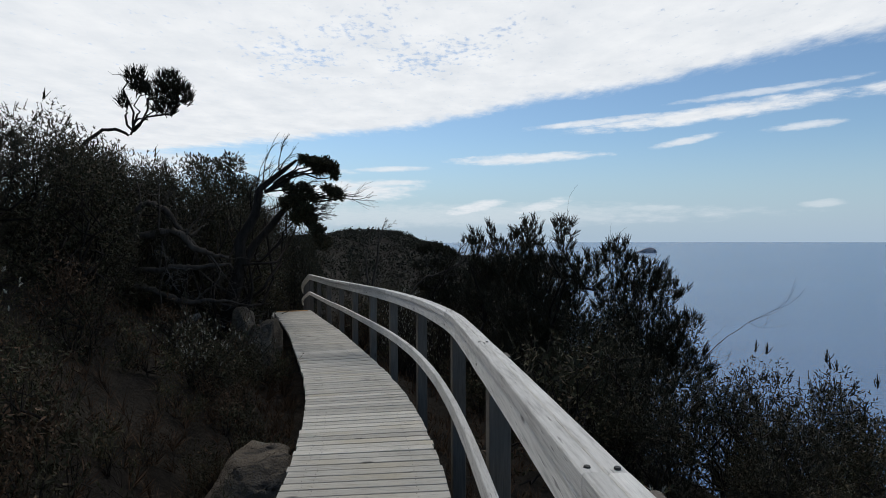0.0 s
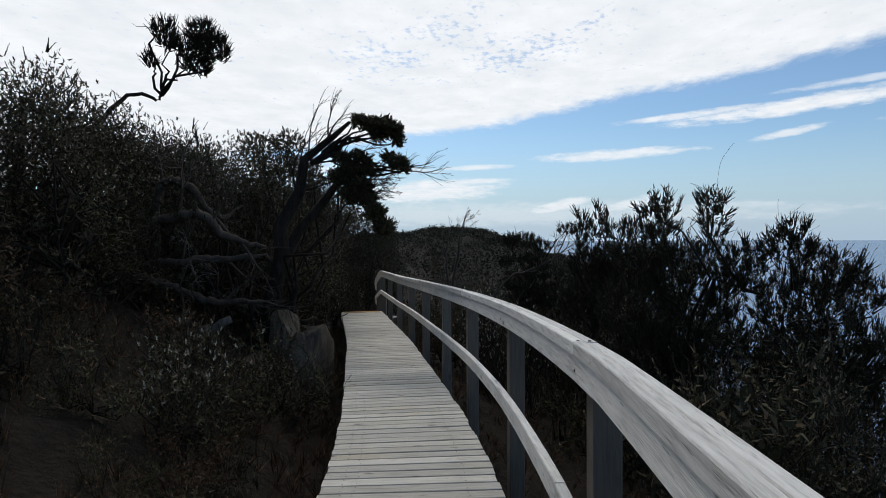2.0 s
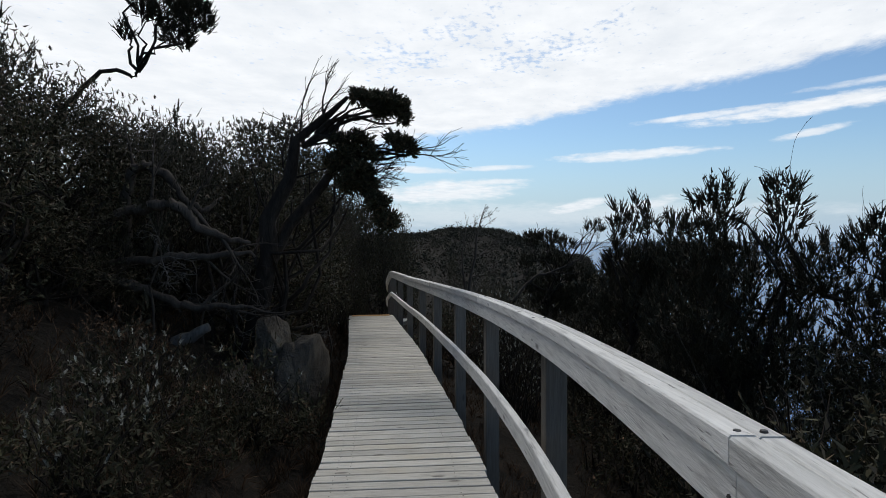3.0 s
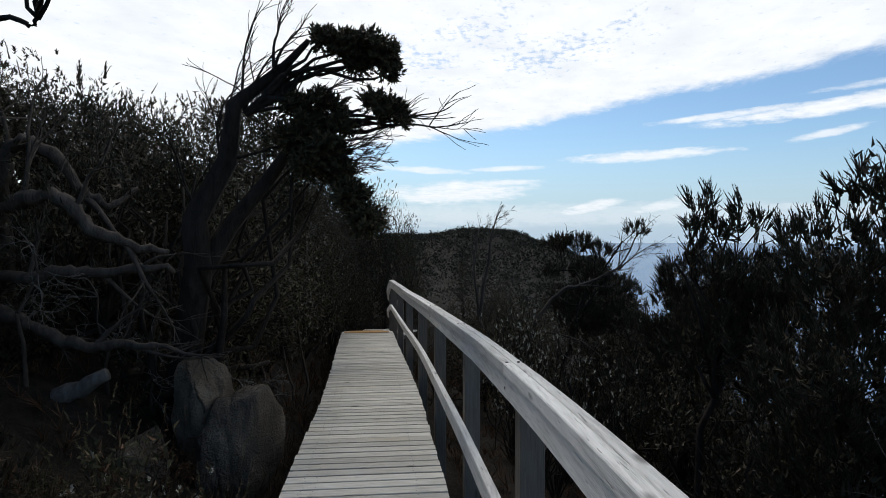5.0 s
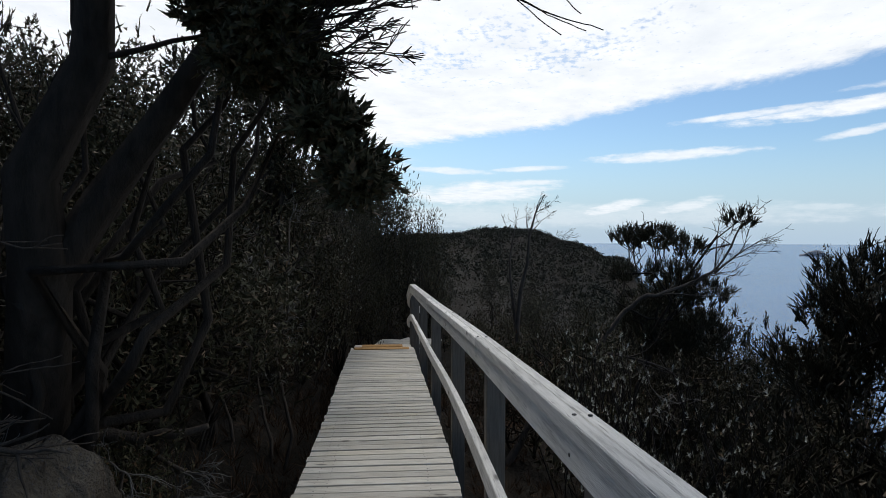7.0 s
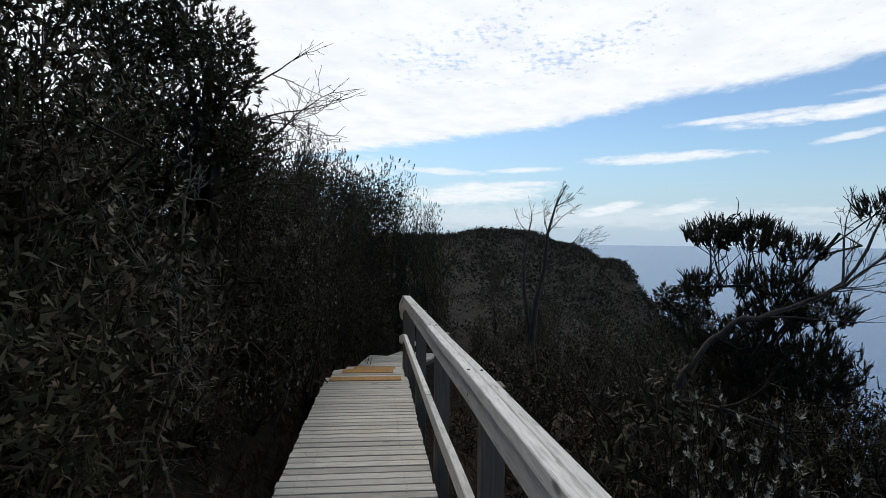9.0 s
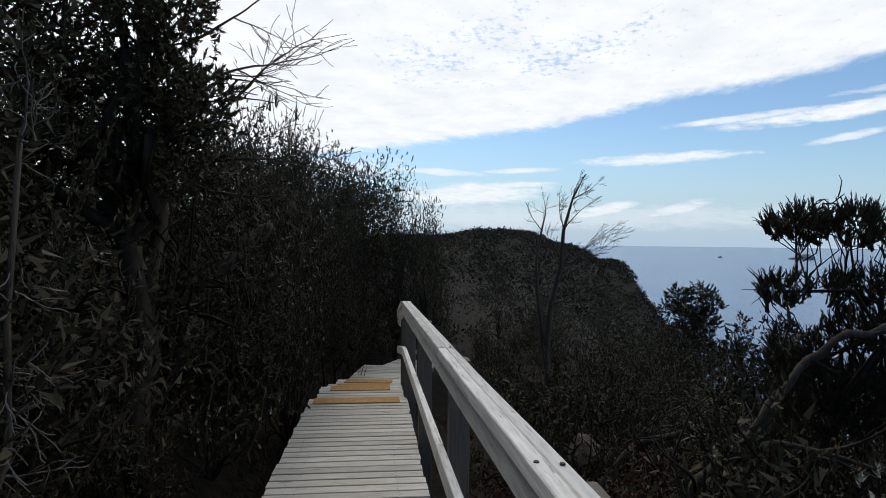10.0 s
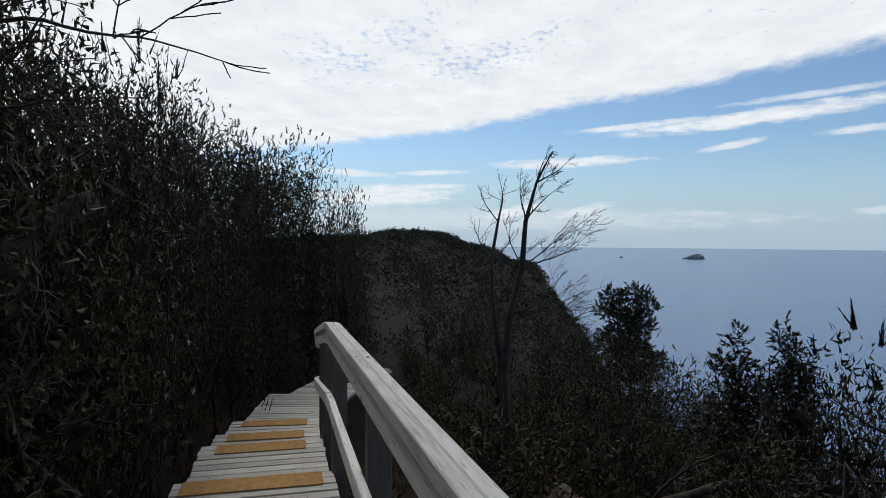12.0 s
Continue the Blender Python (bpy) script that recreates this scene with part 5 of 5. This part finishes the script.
# the seaward slope
for _ in range(84):
    hy, hd = rng.uniform(-2, 34), 1.0 + rng.uniform(0, 1) ** 1.3 * 9.5
    hx = line_x(min(hy, 28)) + hd + (hy > 28) * 0.4
    s = min(rng.uniform(0.85, 1.5) * (1.0 + 0.05 * hd), (hd - 0.6) / 0.62)
    place_copy(HEATHS, int(rng.choice([0, 1, 2, 3], p=[0.28, 0.34, 0.30, 0.08])), hx, hy, rng.uniform(0, 6.28), s, rng.uniform(0.8, 1.35))
SLOPE = [(0.9, 16.9, 0.8, 1), (1.6, 17.2, 0.6, 1), (1.2, 18.0, 0.5, 1), (0.2, 17.3, 0.3, 2), (1.75, 16.4, 0.4, 0), (0.5, 22.0, -0.1, 0), (1.3, 23.0, -0.45, 2), (2.0, 22.0, -0.55, 0), (2.8, 23.0, -0.8, 1),
        (3.7, 24.0, -0.75, 0), (-0.2, 24.2, -0.2, 2), (0.0, 19.2, 0.0, 0), (-0.4, 20.8, -0.15, 2), (2.3, 20.3, 0.0, 1), (2.95, 19.4, -0.15, 1), (2.2, 18.2, 0.25, 1), (3.3, 21.6, -0.5, 0), (4.1, 20.2, -0.3, 1),
        (1.3, 15.9, 0.65, 1), (2.05, 15.5, 0.6, 1), (2.7, 16.2, 0.5, 0), (2.3, 14.1, 0.8, 1), (3.0, 13.5, 0.75, 1), (1.7, 13.7, 0.7, 1), (1.85, 12.5, 1.25, 1), (3.5, 17.4, 0.2, 1), (2.3, 9.9, 1.3, 1),
        (3.2, 9.8, 1.25, 1), (4.0, 9.9, 0.9, 1), (4.9, 10.0, 0.4, 1), (3.0, 8.3, 0.6, 1), (2.3, 8.1, 0.45, 1), (4.0, 8.3, 0.3, 1), (1.9, 10.6, 1.0, 1), (2.7, 12.0, 0.9, 1), (3.3, 12.3, 0.9, 1),
        (3.6, 6.5, 0.2, 1), (5.2, 7.0, 0.2, 1), (6.4, 8.5, 0.05, 1), (6.2, 10.4, -0.1, 1), (7.6, 9.6, -0.3, 1), (3.4, 13.0, 0.6, 1), (4.4, 12.0, 0.5, 1), (2.2, 13.6, 0.4, 1), (2.4, 16.5, 0.2, 2),
        (3.2, 18.5, -0.2, 1), (0.4, 17.5, -0.2, 0), (-0.9, 22.2, 0.0, 0), (0.5, 23.6, -0.2, 2), (-1.8, 25, 0.2, 0), (1.5, 27, -0.75, 1), (-0.6, 29, -0.25, 0), (-2.6, 31, 0.3, 2), (4.5, 15.5, -0.3, 1),
        (6.5, 13.5, -0.5, 1), (8.6, 11.5, -0.7, 1), (2.9, 24.2, -1.2, 1), (0.9, 31.5, -1.0, 0), (5.4, 20, -1.6, 2), (8.2, 7.4, -0.3, 1), (4.4, 4.6, 0.0, 2), (5.78, 9.0, 0.09, 1), (6.59, 9.4, -0.2, 0),
        (7.08, 9.2, -0.33, 2), (7.55, 9.0, -0.36, 1), (5.21, 7.6, -0.17, 2), (5.68, 7.4, -0.29, 1), (6.3, 7.5, -0.35, 0), (6.52, 7.2, -0.19, 3), (5.02, 8.2, 0.29, 0), (4.59, 5.8, -0.26, 1), (5.03, 5.6, -0.23, 2),
        (4.23, 6.0, -0.22, 0), (3.86, 8.6, 1.1, 2), (3.92, 9.6, 1.1, 1), (3.36, 8.8, 1.07, 0), (3.49, 7.4, 0.92, 1), (3.19, 7.6, 0.86, 2)]
for tx, ty, top, k in SLOPE:
    h = top - ground_z(tx, ty) + 0.08
    s = max(0.5, min(1.2, h / 2.3))
    place_copy(SCRUB, k, tx, ty, rng.uniform(0, 6.28), s, h / 2.3 / s)


for _ in range(46):
    hy = rng.uniform(21.5, 33)
    hx = rng.uniform(-3.4 if hy < 24.5 else -5.4, 1.5)
    place_copy(HEATHS, int(rng.choice([0, 1, 2], p=[0.3, 0.5, 0.2])), hx, hy, rng.uniform(0, 6.28), rng.uniform(0.8, 1.3), rng.uniform(0.8, 1.4))


# -- pale flower heads beside the walk --
def flowers(seed, x, y, h):
    r = np.random.default_rng(seed)
    g = ground_z(x, y)
    ob = thing("flowering_shrub", Matrix.Translation((x, y, g - 0.05)), "thin shrub with small pale flower heads", "shrub")
    paths, ends = [], []
    for k in range(14):
        e = np.array([r.normal(0, 0.2), r.normal(0, 0.2), h * r.uniform(0.6, 1.0)])
        p = wiggly(r, (0, 0, 0), e, 6, 0.05)
        paths.append((p, np.linspace(0.009, 0.003, 6)))
        ends += [e, p[4] + r.normal(0, 0.02, 3), p[3] + r.normal(0, 0.04, 3)]
    tv, tf = tubes(paths, 4)
    part("stem", mesh_of("stem", tv, tf, [BARK]), ob)
    E = np.array(ends)
    V = sprigs(r, E, r.normal(0, 0.4, E.shape) + [0, 0, 1], np.full(len(E), 0.035), 0.022, 0.0055, 12, 1.0)
    tagged(part("flower", mesh_of("flower", V, tri_faces(V), [PALE]), ob, "pale dry flower heads"), kind="stuff")
    P = np.concatenate([np.asarray(p[0])[2:] for p in paths])
    V = sprigs(r, P, r.normal(0, 0.5, P.shape) + [0, 0, 1], np.full(len(P), 0.07), 0.030, 0.005, 12, 0.9)
    tagged(part("foliage", mesh_of("foliage", V, tri_faces(V), [HEATH]), ob), kind="stuff")


for k, (fx, fy, fh) in enumerate([(-1.55, 6.3, 0.75), (-1.25, 5.5, 0.6), (-1.9, 6.9, 0.7), (-2.3, 4.0, 0.9), (-2.5, 3.4, 0.9), (-1.9, 3.2, 0.7), (2.0, 1.9, 1.3), (2.25, 2.4, 1.25), (2.1, 1.5, 1.2), (-1.5, 7.6, 0.6), (0.6, 12.3, 1.1), (0.2, 14.0, 0.9), (-3.75, 14.6, 0.7), (0.15, 12.6, 1.88), (-0.06, 12.3, 1.74), (0.05, 12.2, 1.77), (-0.02, 12.9, 1.86), (0.32, 11.6, 1.82), (0.1, 12.4, 1.87), (0.49, 11.2, 1.77), (0.91, 11.8, 2.12), (-3.82, 16.0, 2.21)]):
    flowers(300 + k, fx, fy, fh)


# ---- rocks ----
def boulder(seed, x, y, top, sx, sy, sz, turn, label, squash=0.8):
    bm = bmesh.new()
    bmesh.ops.create_icosphere(bm, subdivisions=5, radius=1.0)
    o = Vector((seed * 3.1, seed * 1.7, 0.4))
    for v in bm.verts:
        c = v.co.copy()
        v.co = Vector([math.copysign(abs(k) ** squash, k) for k in c])
        n1 = noise.noise(c * 0.9 + o)
        n2 = noise.noise(c * 2.6 + o)
        n3 = noise.noise(c * 9.0 + o)
        v.co *= 1.0 + 0.27 * n1 + 0.09 * n2 + 0.018 * n3
        v.co *= 1.0 + 0.09 * (noise.turbulence(c * 1.7 + o, 4, True) - 0.6)
        crack = abs(noise.noise(c * 1.3 + o * 2))
        if crack < 0.06:
            v.co *= 1.0 - (0.06 - crack) * 3.6
        v.co = Vector((v.co.x * sx, v.co.y * sy, v.co.z * sz))
    rr = random.Random(seed * 7)
    for _ in range(19):
        nrm = Vector((rr.uniform(-1, 1), rr.uniform(-1, 1), rr.uniform(-0.5, 1))).normalized()
        ext = max(v.co.dot(nrm) for v in bm.verts)
        cut = ext * rr.uniform(0.62, 0.9)
        for v in bm.verts:
            k = v.co.dot(nrm) - cut
            if k > 0:
                v.co -= nrm * k * 0.96
    for v in bm.verts:
        c = v.co * 5.0 + o
        v.co += v.co.normalized() * (0.026 * noise.noise(c) + 0.014 * noise.noise(c * 3))
        seam = abs(noise.noise(Vector((c.x * 0.75, c.y * 0.75, c.z * 0.16)) + o))
        if seam < 0.03:
            v.co -= v.co.normalized() * (0.03 - seam) * 0.8
    hi = max(v.co.z for v in bm.verts)
    me = bpy.data.meshes.new("boulder")
    bm.to_mesh(me)
    bm.free()
    me.materials.append(STONE)
    me.polygons.foreach_set("use_smooth", np.ones(len(me.polygons), bool))
    ob = new("boulder", me)
    ob.matrix_basis = Matrix.Translation((x, y, top - hi)) @ Matrix.Rotation(turn, 4, "Z")
    return tagged(ob, label, "boulder", "boulders beside the walk")


boulder(1, -2.08, 9.22, 0.92, 0.165, 0.36, 0.72, 0.3, "tall rounded granite boulder by the deck")
boulder(2, -1.74, 9.14, 0.74, 0.19, 0.38, 0.80, -0.2, "cracked granite boulder leaning by the deck", 0.7)
boulder(9, -2.35, 8.75, 0.45, 0.3, 0.3, 0.4, 1.9, "ochre granite boulder split beside its neighbour")
boulder(3, -0.1, 3.75, 0.50, 0.38, 0.32, 0.40, 0.5, "low flat granite boulder beside the deck", 0.7)
boulder(4, -1.25, 4.55, 0.42, 0.72, 0.55, 0.50, 0.2, "broad weathered granite boulder in the undergrowth")
boulder(5, -2.75, 8.15, 0.42, 0.5, 0.45, 0.5, 0.9, "ochre-stained granite boulder under dead branches")
boulder(8, -1.05, 19.0, -1.05, 0.25, 0.3, 0.25, 0.4, "small pale granite boulder below the rail")


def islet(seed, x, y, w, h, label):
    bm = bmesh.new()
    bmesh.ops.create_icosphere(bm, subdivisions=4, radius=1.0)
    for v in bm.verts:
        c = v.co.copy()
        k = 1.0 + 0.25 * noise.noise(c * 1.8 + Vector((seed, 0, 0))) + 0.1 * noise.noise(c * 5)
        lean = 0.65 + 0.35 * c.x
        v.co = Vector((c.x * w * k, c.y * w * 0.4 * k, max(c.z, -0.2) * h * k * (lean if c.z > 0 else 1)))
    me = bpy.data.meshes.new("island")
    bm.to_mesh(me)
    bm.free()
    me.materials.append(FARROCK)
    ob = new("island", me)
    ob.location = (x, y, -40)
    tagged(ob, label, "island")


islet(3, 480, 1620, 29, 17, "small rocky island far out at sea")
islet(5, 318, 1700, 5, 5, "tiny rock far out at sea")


# ---- far woods over the ridge, as one body of small crowns ----
def far_woods():
    r = np.random.default_rng(5)
    pts = []
    while len(pts) < 7200:
        y = r.uniform(0, 1) ** 0.8 * 240 + 26
        x = r.uniform(-75, 45)
        if y < 30 and -10 < x < 9:
            continue
        if abs(x + 0.12 * y) > 14 + y * 0.5:
            continue
        z = float(land(x, y))
        if z < -38 or float(land(x + 0.8, y)) - z < -2.2:
            continue
        pts.append((x, y, z))
    P = np.array(pts)
    V = []
    for lo, hi, per, size in ((0, 70, 80, 1.0), (70, 400, 26, 1.0)):
        Q = P[(P[:, 1] >= lo) & (P[:, 1] < hi)]
        n = len(Q)
        w = r.uniform(0.6, 1.25, (n, 1, 1)) * size * (1.0 if lo == 0 else 1.35)
        h = r.uniform(0.35, 0.8, (n, 1, 1)) * w
        d = unit(r.normal(0, 1, (n, per, 3)))
        d[..., 2] = np.abs(d[..., 2])
        c = Q[:, None] + d * np.concatenate([w, w, h * 1.3], -1) * r.uniform(0.55, 1.05, (n, per, 1))
        a, b = unit(r.normal(0, 1, (n, per, 3))), unit(r.normal(0, 1, (n, per, 3)) + [0, 0, 0.5])
        s = 0.30 * w * (0.42 if lo == 0 else 0.8)
        V.append(np.stack([c - a * s * 0.5, c + a * s * 0.5, c + b * s * 1.3], 2).reshape(-1, 3))
    V = np.concatenate(V)
    tagged(new("far_woods", mesh_of("far_woods", V, tri_faces(V), [FARLEAF])), "dense dark scrub forest over the far ridge", "forest", kind="stuff")


far_woods()


def litter():
    """Dry grass, ferns and fallen twigs under the scrub."""
    r = np.random.default_rng(6)
    n = 4200
    y = r.uniform(-1, 26, n)
    side = r.uniform(0, 1, n) < 0.6
    d = np.where(side, -0.62 - r.uniform(0, 1, n) ** 1.5 * 2.6, 0.9 + r.uniform(0, 1, n) ** 1.5 * 2.5)
    x = np.interp(y, FINE_Y, FINE_X) + d
    P = np.stack([x, y, land(x, y) - 0.02], -1)
    V = sprigs(r, P, r.normal(0, 0.35, P.shape) + [0, 0, 1], r.uniform(0.03, 0.10, n), 0.16, 0.004, 14, 0.8)
    tagged(new("grass", mesh_of("grass", V, tri_faces(V), [RUST])), "dry brown grass and fern litter on the ground", "grass", kind="stuff")


litter()


# ---- planks of the deck, last ----
def plank_mesh(seed, w, nails=True):
    r = random.Random(seed)
    L, T = HALF * 2, 0.040
    e0, e1 = r.uniform(-0.006, 0.006), r.uniform(-0.006, 0.006)
    xa, xb = -L / 2 + e0, L / 2 + e1
    c = 0.003
    prof = [(-w / 2, -T), (w / 2, -T), (w / 2, -c), (w / 2 - c, 0), (0.0, r.uniform(-0.0015, 0.001)), (-w / 2 + c, 0), (-w / 2, -c)]
    m = len(prof)
    V = [(xa, y, z) for y, z in prof] + [(xb, y, z) for y, z in prof]
    F = [tuple(range(m))[::-1], tuple(range(m, 2 * m))] + [(k, k + m, (k + 1) % m + m, (k + 1) % m) for k in range(m)]
    F = [f[::-1] for f in F]
    which = [0] * len(F)
    if nails:
        for nx in (-0.37, -0.30, 0.31):
            for ny in (-0.026, 0.028):
                o = len(V)
                cx, cy, rr = nx + r.uniform(-0.008, 0.008), ny + r.uniform(-0.006, 0.006), 0.0042
                V += [(cx + rr * math.cos(k * 1.0472), cy + rr * math.sin(k * 1.0472), 0.0012) for k in range(6)]
                F.append(tuple(o + k for k in range(6)))
                which.append(1)
    return mesh_of("plank", V, F, [PLANK, NAIL], which)


def build_planks():
    r = random.Random(9)
    kinds = [plank_mesh(k, 0.1000 - 0.0016 * (k % 4)) for k in range(7)]
    starts = [-6.0] + NOSES
    ends = NOSES + [23.2]
    for a, b in zip(starts, ends):
        # equal boards between two noses, walked along the line
        n = max(1, round((b - a) / math.cos(heading((a + b) / 2)) / 0.1135))
        for i in range(n):
            y = a + (b - a) * (i + 0.5) / n + (r.uniform(-0.003, 0.003) if 0 < i < n - 1 else 0.0)
            slope = -0.042 if b == NOSES[0] else (-0.05 if a == NOSES[-1] else 0.0)
            z = deck_z(y) + r.uniform(-0.0015, 0.002)
            m = Matrix.Translation(beside(y, r.uniform(-0.004, 0.004), z)) @ Matrix.Rotation(heading(y) + r.uniform(-0.003, 0.003), 4, "Z") @ Matrix.Rotation(slope * math.cos(heading(y)), 4, "X")
            part("plank", kinds[r.randrange(7)], walkway, "", m)


build_planks()
